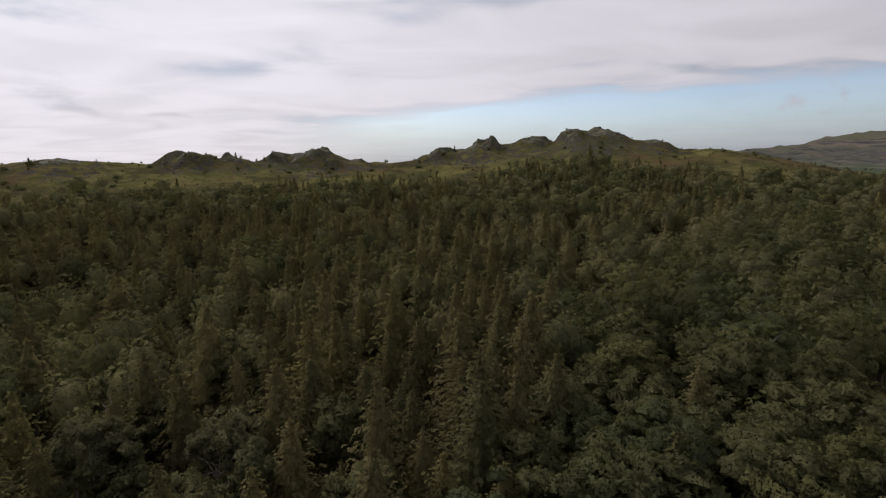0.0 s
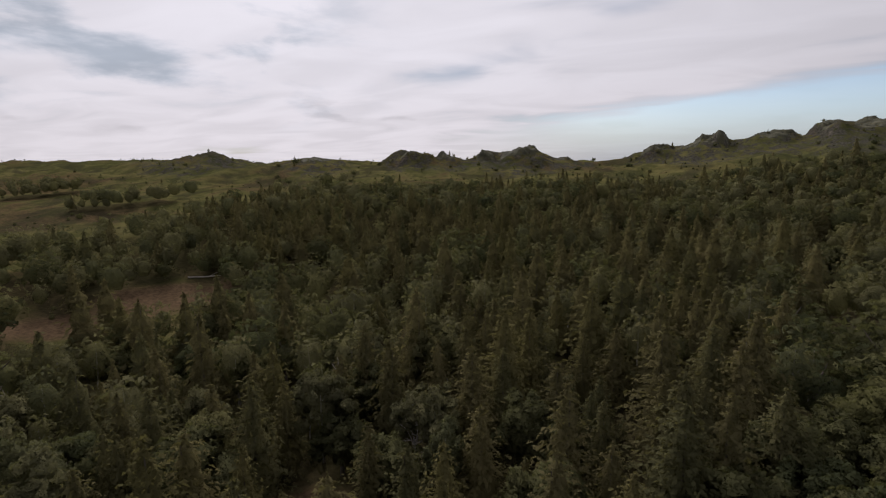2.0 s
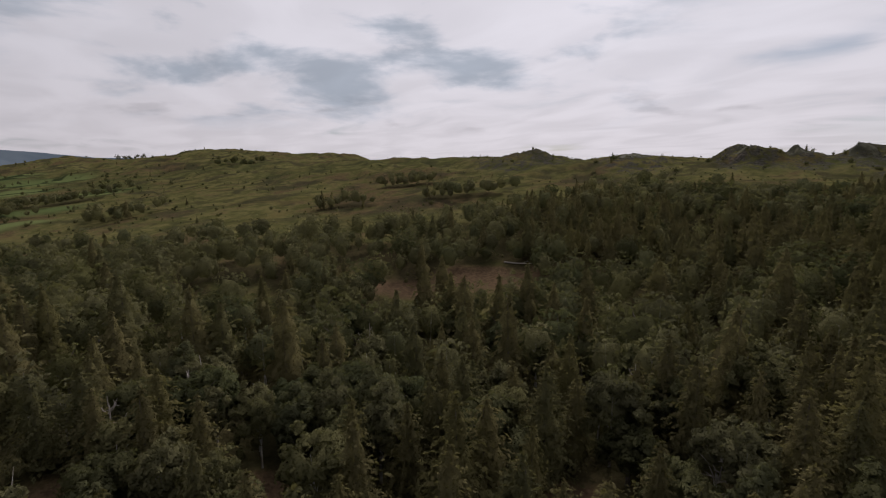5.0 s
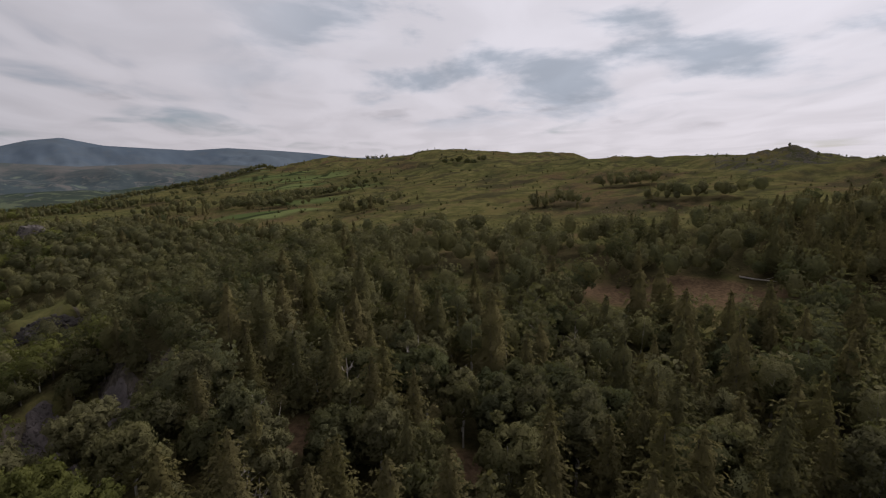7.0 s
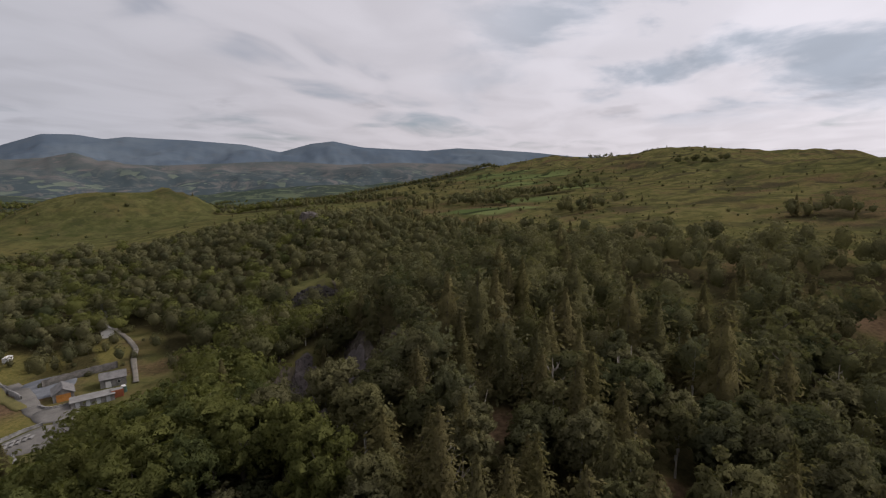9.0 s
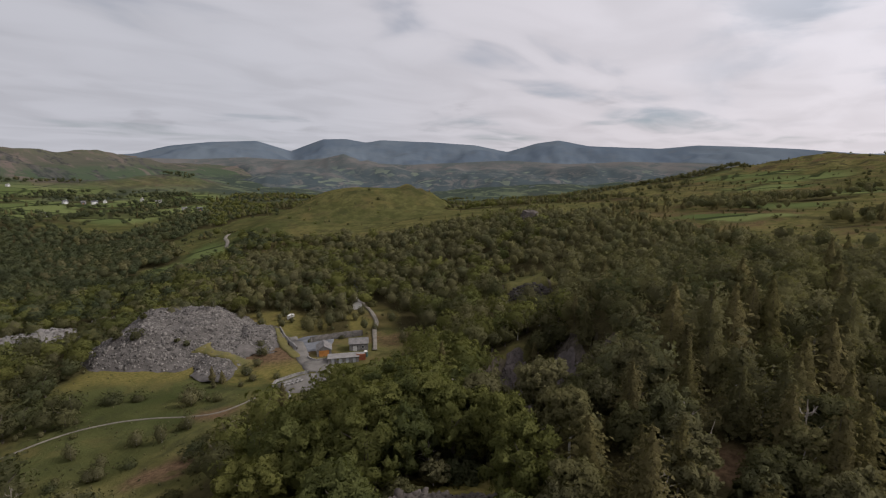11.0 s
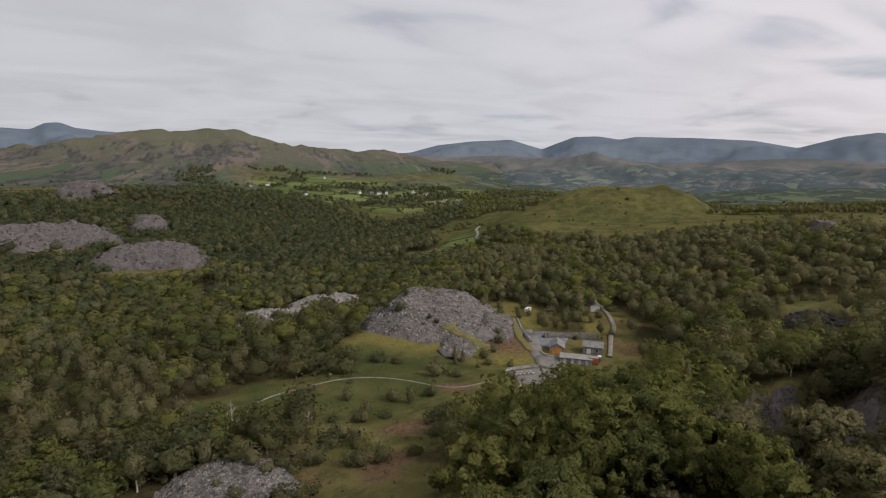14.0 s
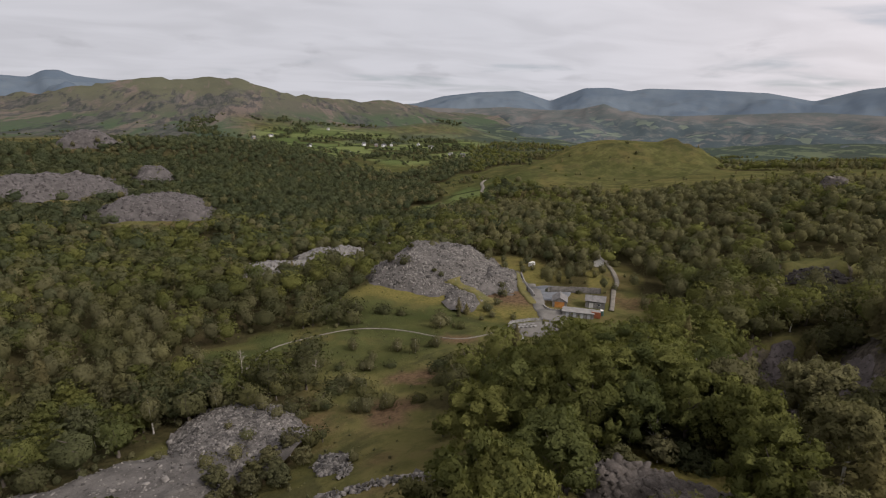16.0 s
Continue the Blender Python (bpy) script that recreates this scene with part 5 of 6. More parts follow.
GREEN_PLASTIC = stone_like("dark_green_plastic", (0.03, 0.055, 0.05), (0.05, 0.085, 0.075), 1.0, 0.45, 0.05)
GREY_METAL = stone_like("grey_metal", (0.25, 0.26, 0.27), (0.38, 0.39, 0.40), 2.0, 0.45, 0.05)
BLACK_RUBBER = stone_like("black_rubber", (0.02, 0.02, 0.02), (0.045, 0.045, 0.045), 4.0, 0.9, 0.1)
GLASS, _t, _b = material("window_glass", 0.08, 0.5)
_b.inputs["Base Color"].default_value = (0.03, 0.035, 0.04, 1)


def smooth_line(pts, gap=1.6):
    """A smooth plan line through the points, as closely spaced places."""
    p = np.array(pts, float)
    p = np.vstack([2 * p[0] - p[1], p, 2 * p[-1] - p[-2]])
    out = []
    for k in range(1, len(p) - 2):
        n = max(2, int(np.linalg.norm(p[k + 1] - p[k]) / gap))
        for t in np.linspace(0, 1, n, endpoint=False):
            out.append(0.5 * (2 * p[k] + (p[k + 1] - p[k - 1]) * t + (2 * p[k - 1] - 5 * p[k] + 4 * p[k + 1] - p[k + 2]) * t ** 2 + (3 * p[k] - p[k - 1] - 3 * p[k + 1] + p[k + 2]) * t ** 3))
    out.append(p[-2])
    return np.array(out)


def strip(name, pts, width, mat, lift, label, category="track", wobble=0.12, under=terrain):
    line = smooth_line(pts)
    d = np.gradient(line, axis=0)
    d /= np.linalg.norm(d, axis=1, keepdims=True)
    side = np.stack([-d[:, 1], d[:, 0]], 1)
    w = width * (1 + wobble * vnoise(np.arange(len(line)) * 0.6, np.zeros(len(line)), 5))
    rows = []
    for k, f in enumerate((-0.56, -0.5, -0.17, 0.17, 0.5, 0.56)):
        q = line + side * (w * f)[:, None]
        rows.append(np.stack([q[:, 0], q[:, 1], under(q[:, 0], q[:, 1]) + (lift if 0 < k < 5 else -0.3)], 1))
    v = np.stack(rows, 1).reshape(-1, 3)
    n = len(line)
    quads = [(i * 6 + j, i * 6 + j + 1, (i + 1) * 6 + j + 1, (i + 1) * 6 + j) for i in range(n - 1) for j in range(5)]
    return tagged(new(name, mesh_of(name, v, quads, mat, True)), label, category, kind="structure")


def patch(name, corners, mat, lift, label):
    """A levelled piece of made ground with the outline given."""
    line = smooth_line(list(corners) + [corners[0]], 2.0)[:-1]
    c = line.mean(0)
    rings = []
    for f in (1.0, 0.96, 0.6, 0.25):
        q = c + (line - c) * f
        rings.append(np.stack([q[:, 0], q[:, 1], terrain(q[:, 0], q[:, 1]) + (lift if f < 1 else -0.3)], 1))
    n = len(line)
    v = np.concatenate(rings + [[(c[0], c[1], ground_at(*c) + lift)]])
    tris = []
    for k in range(3):
        for i in range(n):
            a, b = k * n + i, k * n + (i + 1) % n
            tris += [(a, b, b + n), (a, b + n, a + n)]
    tris += [(3 * n + i, 3 * n + (i + 1) % n, 4 * n) for i in range(n)]
    return tagged(new(name, mesh_of(name, v, tris, mat, True)), label, "yard", kind="structure")


strip("footpath", [(13, -136), (7.8, -146.3), (3.9, -154.5), (-3.8, -160), (-14.8, -162.3), (-29.9, -161.2), (-43.7, -152.9), (-54.8, -139.6), (-64.3, -138.8), (-74, -142.5)], 0.5, GRAVEL, 0.2,
      "pale gravel footpath across the meadow", "path")
strip("road_to_houses", [(-125, -149), (-130.9, -155.8), (-136, -162), (-140.2, -166.9), (-147.4, -173.9), (-154.6, -185.5), (-158, -192), (-164, -204), (-173, -216)], 1.8, GRAVEL, 0.55,
      "pale gravel track climbing to the houses", "track")
GOLD_GRASS = stone_like("yellowed_rough_grass", (0.062, 0.062, 0.020), (0.128, 0.106, 0.034), 0.5, 1.0, 0.6)
strip("grass_bank", [(-76.5, -197), (-77.7, -189.7), (-79.4, -184.6), (-82, -179), (-86.5, -171)], 6.0, GOLD_GRASS, 0.35, "steep bank of yellow-green grass across the slate heap", "grass bank", 0.5, footings)
strip("grass_bank", [(-113.5, -205), (-110, -197), (-107, -190.5), (-104, -182), (-101.5, -172), (-100, -166)], 3.0, GOLD_GRASS, 0.35, "grassy bank along the edge of the slate heap", "grass bank", 0.4, footings)
strip("yard_road", [(-88, -129), (-91, -136), (-96, -143), (-100.5, -150), (-99.5, -157), (-103, -168), (-108, -178), (-113, -192)], 5.0, TARMAC, 0.34, "worn pale yard road between the buildings", "road")
patch("yard_junction", [(-95, -147), (-104, -147.5), (-106.5, -153), (-103.5, -158), (-99, -160), (-95.5, -155)], TARMAC, 0.38, "worn pale yard surface in front of the hut")
patch("slate_yard", [(-105, -169), (-113.5, -166), (-122, -172), (-126, -181), (-119, -188), (-111, -186)], BLUE_GRAVEL, 0.3, "blue-grey yard of crushed slate")
patch("car_park", [(-79.5, -147), (-92.5, -145.5), (-93.5, -139), (-89, -133), (-84, -134), (-79, -138)], TARMAC, 0.3, "small grey parking place with stone slabs")
strip("valley_track", [(-20, -283), (-39, -297), (-57, -290), (-68, -283)], 3, GRAVEL, 0.5, "pale stony valley track", "track")
strip("hill_track", [(-240, -520), (-228.6, -503.6), (-222, -485), (-212, -466), (-208, -446)], 3.0, GRAVEL, 0.5, "pale track climbing a green slope", "track")
strip("wood_track", [(20, -392), (4, -384), (-6, -372)], 3.0, GRAVEL, 0.5, "short length of pale track in the wood", "track")


# ---- walls and buildings ----
def dry_wall(name, pts, height, thick, label, mat=None, coping=None):
    line = smooth_line(pts, 0.9)
    d = np.gradient(line, axis=0)
    d /= np.linalg.norm(d, axis=1, keepdims=True)
    side = np.stack([-d[:, 1], d[:, 0]], 1) * thick / 2
    z = terrain(line[:, 0], line[:, 1])
    n = len(line)
    jit = vnoise(np.arange(n) * 0.9, np.zeros(n), 8) * height * 0.08
    ring = []
    for s, zz in ((-1.15, -0.4 + 0 * z), (-0.9, height + jit), (0.9, height + jit), (1.15, -0.4 + 0 * z)):
        ring.append(np.stack([line[:, 0] + side[:, 0] * s, line[:, 1] + side[:, 1] * s, z + zz], 1))
    v = np.stack(ring, 1).reshape(-1, 3)
    f = [(i * 4 + j, i * 4 + j + 1, i * 4 + 5 + j, i * 4 + 4 + j) for i in range(n - 1) for j in range(3)]
    f += [(0, 1, 2, 3), (n * 4 - 1, n * 4 - 2, n * 4 - 3, n * 4 - 4)]
    ob = tagged(new(name, mesh_of(name, v, f, mat or WALL_STONE)), label, "wall")
    if coping:
        for i in range(0, n - 1, 1):
            bm = bmesh.new()
            bmesh.ops.create_cube(bm, size=1)
            ang = math.atan2(d[i, 1], d[i, 0])
            mid = (line[i] + line[i + 1]) / 2
            m = Matrix.LocRotScale((mid[0], mid[1], z[i] + height + jit[i] + 0.07), Euler((0, 0.04 * ((i * 7) % 3 - 1), ang)), (0.8, thick * 1.1, 0.18))
            bmesh.ops.transform(bm, matrix=m, verts=bm.verts)
            part("coping_stone", bm, coping, ob)
    return ob


dry_wall("retaining_wall", [(-113, -176.5), (-119, -174.5), (-126, -171.5), (-133.5, -167)], 2.6, 0.7, "dark dry-stone retaining wall behind the buildings", DARK_STONE)
dry_wall("curved_wall", [(-102.5, -163), (-102.5, -158.5), (-105, -156), (-108.5, -155.6), (-110, -157)], 0.8, 0.4, "low curved slate wall in front of the hut", None, CONCRETE)
dry_wall("yard_wall", [(-104.5, -173.5), (-107.5, -183), (-112, -196), (-115.5, -205)], 1.5, 0.6, "dark slate wall along the slate yard")
dry_wall("parking_wall", [(-78, -146), (-82, -149.5), (-88, -149.5), (-93, -147)], 0.7, 0.4, "low pale wall round the parking place", None, CONCRETE)
dry_wall("parking_wall", [(-79, -137.5), (-77, -133), (-73.5, -128)], 0.7, 0.4, "low pale wall beside the path", None, CONCRETE)


def tumbled_wall(name, pts, stones, size, label, seed):
    """A fallen wall: a low bank of loose stones along a line."""
    g = np.random.default_rng(seed)
    line = smooth_line(pts, 0.25)
    at = line[g.integers(0, len(line), stones)] + g.normal(size=(stones, 2)) * 0.55
    rise_ = 0.9 * np.exp(-(np.sqrt(((at[:, None] - line[None]) ** 2).sum(-1)).min(1) / 0.6) ** 2) * g.uniform(0.2, 1.0, stones)
    v = np.stack([at[:, 0], at[:, 1], terrain(at[:, 0], at[:, 1]) + 0.05 + rise_], 1)
    me = slabs_mesh(name, v, np.tile([0.0, 0.0, 1.0], (stones, 1)), size, SLATE_CHIP, g)
    return tagged(new(name, me), label, "wall")


tumbled_wall("rim_wall", [(-4, -66), (-8.5, -64.5), (-14.6, -62.5), (-21.5, -57), (-25, -52)], 700, 0.2, "tumbled pale slate wall on the slope", 5)
tumbled_wall("rim_wall", [(-5, -80), (-8.5, -77), (-9.5, -73.5), (-8, -71)], 350, 0.18, "short curved bank of pale slate stones", 6)


def box_part(name, size, centre, mat, parent, label="", bevel=0.0, turn=0.0):
    bm = bmesh.new()
    bmesh.ops.create_cube(bm, size=1)
    bmesh.ops.transform(bm, matrix=Matrix.LocRotScale(centre, Euler((0, 0, turn)), size), verts=bm.verts)
    if bevel:
        bmesh.ops.bevel(bm, geom=bm.edges[:], offset=bevel, segments=2, affect="EDGES")
    return part(name, bm, mat, parent, label)


def window_part(parent, x, y, z, w, h, frame=None):
    """A window in the wall whose face is at y, looking along -y."""
    f = box_part("window", (w, 0.12, h), (x, y - 0.02, z), frame or WHITE_PAINT, parent)
    box_part("pane", (w - 0.16, 0.04, h - 0.16), (x, y - 0.075, z), GLASS, f)
    return f


def gabled(name, x, y, turn, length, width, eave, rise, walls, roofs, label, doors=(), windows=(), chimney=False, category="building", gable_door=None, group=""):
    """A pitched-roof building, its long front along x looking to -y before it is turned."""
    ob = empty(name, pose(x, y, ground_at(x, y), 0, 0, turn), label, category, group)
    bm = bmesh.new()
    L, W = length / 2, width / 2
    prof = [(-W, -0.6), (W, -0.6), (W, eave), (0, eave + rise), (-W, eave)]
    a = [bm.verts.new((-L, p, q)) for p, q in prof]
    b = [bm.verts.new((L, p, q)) for p, q in prof]
    bm.faces.new(a[::-1])
    bm.faces.new(b)
    for k in range(5):
        bm.faces.new((a[k], a[(k + 1) % 5], b[(k + 1) % 5], b[k]))
    bmesh.ops.recalc_face_normals(bm, faces=bm.faces)
    part("wall", bm, walls, ob)
    slope = math.hypot(W, rise)
    for s in (-1, 1):
        bm = bmesh.new()
        bmesh.ops.create_cube(bm, size=1)
        tilt = math.atan2(rise, W) * (1 if s < 0 else -1)
        m = Matrix.Translation((0, s * (W / 2 + 0.10), eave + rise / 2 + 0.02)) @ Euler((tilt, 0, 0)).to_matrix().to_4x4() @ Matrix.Diagonal((length + 0.6, slope + 0.5, 0.14, 1))
        bmesh.ops.transform(bm, matrix=m, verts=bm.verts)
        part("roof", bm, roofs, ob)
    box_part("ridge", (length + 0.6, 0.3, 0.14), (0, 0, eave + rise + 0.10), roofs, ob)
    for dx, w, h, mat in doors:
        box_part("door", (w, 0.12, h), (dx, -W - 0.02, h / 2), mat, ob)
    for wx, wz, w, h in windows:
        window_part(ob, wx, -W, wz, w, h)
    if gable_door:
        w, h, mat = gable_door
        box_part("door", (0.12, w, h), (-L - 0.02, 0, h / 2), mat, ob, "orange timber double doors")
    if chimney:
        box_part("chimney", (0.7, 0.6, 1.3), (L - 0.6, 0, eave + rise + 0.4), walls, ob)
    return ob


# the hut with orange doors turns its gable to the road
gabled("quarry_hut", -110, -162.5, 236, 7.0, 5.6, 2.5, 1.7, WALL_STONE, SLATE_ROOF, "small stone hut with slate roof and orange doors", gable_door=(3.8, 2.4, ORANGE_WOOD), windows=[(1.5, 1.5, 0.9, 0.9)])
gabled("stone_store", -122.5, -156, 141, 7.5, 5.0, 3.0, 1.5, WALL_STONE, SLATE_ROOF, "low stone store with a grey slate roof", doors=[(-1.5, 1.6, 2.1, WHITE_PAINT)], windows=[(1.6, 1.6, 1.0, 1.0)])
shed = empty("long_shed", pose(-110.2, -150.0, ground_at(-110, -150), 0, 0, 144), "long low shed with a flat pale grey roof", "shed")
box_part("wall", (11.5, 4.6, 2.2), (0, 0, 1.0), WALL_STONE, shed)
box_part("roof", (12.0, 5.2, 0.16), (0, 0, 2.2), CONCRETE, shed, "pale grey sheet roof")
for dx in (-4, -1.3, 1.4, 4):
    box_part("door", (1.1, 0.1, 1.9), (dx, -2.33, 0.95), GREY_METAL, shed)
cont = empty("container", pose(-115.6, -146.2, ground_at(-115.6, -146.2), 0, 0, 144), "rust-red steel container at the shed's end", "container")
box_part("body", (3.4, 2.4, 2.5), (0, 0, 1.35), RUST_RED, cont, bevel=0.04)
for k in range(11):
    box_part("rib", (0.09, 0.08, 2.2), (-1.5 + 0.3 * k, -1.22, 1.35), RUST_RED, cont)
box_part("roof", (3.3, 2.3, 0.05), (0, 0, 2.62), CONCRETE, cont, "pale roof sheet")
tank = empty("water_tank", pose(-118.8, -147.2, ground_at(-118.8, -147.2)), "dark green plastic tank with a white lid", "tank")
for nm, r_, z0, z1, mt in (("body", 0.95, 0, 2.0, GREEN_PLASTIC), ("lid", 0.75, 2.0, 2.25, WHITE_PAINT)):
    bm = bmesh.new()
    bmesh.ops.create_cone(bm, cap_ends=True, segments=24, radius1=r_, radius2=r_ * 0.92, depth=z1 - z0, matrix=Matrix.Translation((0, 0, (z0 + z1) / 2)))
    part(nm, bm, mt, tank)
gabled("upper_house", -178.5, -222.5, 141, 9, 6.5, 3.6, 2.6, WALL_STONE, DARK_ROOF, "dark-roofed stone house half hidden by trees", windows=[(-2.5, 1.6, 1.0, 1.2), (2.5, 1.6, 1.0, 1.2)], chimney=True, category="house")
gabled("cottage", -156.5, -199.5, 141 - 90, 6.5, 4.6, 3.2, 1.9, WHITE_PAINT, SLATE_ROOF, "white cottage gable beside the track", windows=[(0, 1.6, 0.9, 1.1)], chimney=True, category="house")

caravan = empty("caravan", pose(-126.2, -213.5, ground_at(-126.2, -213.5), 0, 0, 150 - 180 + 62), "small white caravan among birches", "caravan")
box_part("body", (4.0, 1.9, 1.7), (0, 0, 1.4), WHITE_PAINT, caravan, bevel=0.12)
for s in (-1, 1):
    box_part("window", (1.2, 0.05, 0.6), (-0.6, s * 0.95, 1.65), GLASS, caravan)
    bm = bmesh.new()
    bmesh.ops.create_cone(bm, cap_ends=True, segments=18, radius1=0.33, radius2=0.33, depth=0.2, matrix=Matrix.LocRotScale((0, s * 0.95, 0.33), Euler((math.pi / 2, 0, 0)), None))
    part("wheel", bm, BLACK_RUBBER, caravan)
box_part("window", (0.05, 1.3, 0.6), (-2.0, 0, 1.65), GLASS, caravan)
box_part("door", (0.65, 0.06, 1.6), (1.2, 0.95, 1.35), GREY_METAL, caravan)
box_part("tow_bar", (1.2, 0.12, 0.1), (2.6, 0, 0.5), GREY_METAL, caravan)

slab_rng = random.Random(4)
for i in range(10):
    sx_, sy_ = -80.6 - 1.5 * (i % 5), -144.6 + 1.7 * (i // 5) + 0.25 * (i % 5)
    bm = bmesh.new()
    bmesh.ops.create_cube(bm, size=1)
    bmesh.ops.transform(bm, matrix=Matrix.LocRotScale((0, 0, 0.32), Euler((0, 0, 0.5 + slab_rng.uniform(-0.15, 0.15))), (1.5, 0.75, 0.35)), verts=bm.verts)
    bmesh.ops.bevel(bm, geom=bm.edges[:], offset=0.04, segments=1, affect="EDGES")
    ob = part("stone_slab", bm, CONCRETE)
    ob.location = (sx_, sy_, ground_at(sx_, sy_) + 0.3)
    tagged(ob, "pale sawn stone slab lying in the parking place", "slab", "slabs in the parking place")


# ---- dead trees, logs and lone trees ----
def dead_tree(name, x, y, h, seed, label):
    g = np.random.default_rng(seed)
    s = Shape()
    lean = g.uniform(-0.1, 0.1, 2) * h
    s.limb([(0, 0, -0.5), (lean[0] * 0.3, lean[1] * 0.3, 0.35 * h), (lean[0], lean[1], 0.95 * h)], [0.02 * h, 0.014 * h, 0.004 * h], 6)
    for k in range(12):
        q = g.uniform(0.22, 0.85)
        th, ln = k * 2.4 + g.uniform(-0.4, 0.4), h * g.uniform(0.22, 0.42) * (1.15 - q)
        o = np.array([lean[0] * q, lean[1] * q, q * h * 0.95])
        d = np.array([math.cos(th), math.sin(th), 0])
        tip = o + d * ln * 0.8 + [0, 0, ln * 0.9]
        s.limb([o, o + d * ln * 0.5 + [0, 0, ln * 0.35], tip], [0.009 * h, 0.006 * h, 0.002 * h], 5)
        for _ in range(2):
            e = g.normal(size=3) * 0.5 + [0, 0, 0.5]
            m_ = o + d * ln * 0.5 + [0, 0, ln * 0.35]
            s.limb([m_, m_ + (d * 0.5 + e) * ln * 0.3, m_ + (d * 0.6 + e * 1.5) * ln * 0.5], [0.007 * h, 0.004 * h, 0.001 * h], 4)
    ob = new(name, mesh_of(name, *s.arrays(), DEAD_WOOD, True))
    ob.location = (x, y, ground_at(x, y))
    return tagged(ob, label, "dead tree")


dead_tree("dead_tree", 10, -144, 7.5, 1, "bleached leafless tree beside the meadow path")
dead_tree("dead_tree", -47.7, -45.6, 6.0, 2, "pale leafless tree on the quarry rim")
dead_tree("dead_tree", -63, -62, 10, 3, "bare grey tree among broadleaf crowns")
dead_tree("dead_tree", -76, -65.8, 12, 8, "tall bare stem above the quarry trees")
dead_tree("dead_tree", -67.9, -97, 12, 9, "bare grey tree between broadleaf crowns")
dead_tree("dead_tree", -78.5, -25.5, 7, 10, "bare white branches beside the larches")
dead_tree("dead_tree", -10, -131, 4.5, 6, "small bleached snag in the scrub")
dead_tree("dead_tree", *polar(71, 66), 9, 4, "bare pale snag between dark crowns")
dead_tree("dead_tree", *polar(27, 60), 10, 5, "bare pale branches above a birch crown")
dead_tree("dead_tree", *polar(94, 66), 9, 7, "bare leaning birch stem in the wood")
for k, (bx, by) in enumerate(((-94.5, 41), (-74.8, 13.7), (-85, 7.9), (-82, 4.9), (-73.6, -4.6), (-62, -15), (-48.5, 68), (-50.5, -14.5))):
    dead_tree("dead_tree", bx, by, 10.6 + 0.5 * (k % 3), 20 + k, "tall bare birch with grey branches in the wood")
s_ = Shape()
s_.limb([(0, 0, 0.3), (4.5, 2.0, 0.35), (9, 5.2, 0.6)], [0.32, 0.26, 0.12], 7)
s_.limb([(6, 3.0, 0.4), (7.2, 4.6, 1.2), (7.6, 5.4, 1.5)], [0.12, 0.08, 0.03], 5)
log = tagged(new("fallen_log", mesh_of("fallen_log", *s_.arrays(), DEAD_WOOD, True)), "fallen bleached tree trunk in a bracken clearing", "log")
log.location = (-143, 117, ground_at(-139, 120) + 0.1)

# shrubs and small trees on the meadow and the quarry floor: kind, x, y, size, breadth
MEADOW_TREES = [("oak", -14.6, -117.6, 0.75, 1.2), ("birch", -25.8, -130, 0.6, 0.8), ("oak", 27.6, -129.6, 0.85, 1.1), ("birch", -39.8, -133, 0.8, 0.8), ("birch", -47, -134, 0.7, 0.8), ("oak", -9, -108.6, 0.7, 1.2), ("birch", 4, -108, 0.7, 1.1), ("oak", 13, -119, 0.8, 1.2), ("birch", -22.8, -98.4, 0.7, 1.1), ("oak", 10, -134, 0.85, 1.2), ("oak", -50.9, -109, 0.8, 1.2), ("birch", 20, -141, 0.8, 1.2), ("oak", 30, -146, 0.9, 1.2), ("conifer", -68, -168, 0.4, 1.1),
                ("oak", -9.4, -136, 1.0, 1.3), ("oak", -6, -139, 0.8, 1.2), ("oak", -40, -176, 0.58, 1.3), ("oak", -46, -172, 0.48, 1.3), ("birch", -55, -153, 0.78, 1.4),
                ("birch", -59, -156, 0.5, 1.4), ("birch", -23, -146, 0.6, 0.7), ("oak", -26, -158, 0.26, 1.2), ("birch", -36, -140, 0.5, 1.2), ("oak", -20, -110, 0.5, 1.4),
                ("oak", -13, -115, 0.5, 1.4), ("birch", -17, -118, 0.55, 1.4), ("oak", -1, -122, 0.55, 1.4), ("oak", 4, -127, 0.5, 1.4), ("oak", -41, -107, 0.6, 1.2)]
HEAP_SCRUB = [("birch", 9, -90, 0.40, 1.6), ("birch", 14, -89, 0.36, 1.6), ("birch", 2, -81, 0.5, 1.5), ("birch", 7, -95, 0.34, 1.6), ("birch", 3, -86, 0.42, 1.6), ("oak", -5, -90, 0.62, 0.9), ("birch", 12, -84, 0.46, 1.6), ("birch", 6, -84, 0.46, 1.5),
              ("birch", 1, -104, 0.42, 1.5), ("birch", 11, -103, 0.22, 1.5), ("birch", 24, -99, 0.25, 1.4), ("birch", 28, -117, 0.6, 1.3), ("birch", 33, -112, 0.55, 1.3), ("birch", 20, -122, 0.6, 1.3),
              ("oak", 8, -124, 0.6, 1.2), ("birch", -1, -129, 0.55, 1.3), ("birch", -24, -100, 0.3, 1.3), ("birch", -30, -62, 0.45, 1.3), ("birch", -34, -70, 0.4, 1.3), ("oak", -48, -98, 0.7, 1.2),
              ("oak", -40, -44, 0.5, 1.3), ("birch", -46, -43, 0.55, 1.3), ("oak", -50, -41, 0.55, 1.3), ("birch", -44, -49, 0.6, 1.2), ("oak", -52, -46, 0.6, 1.3), ("birch", -38, -48, 0.4, 1.4)]
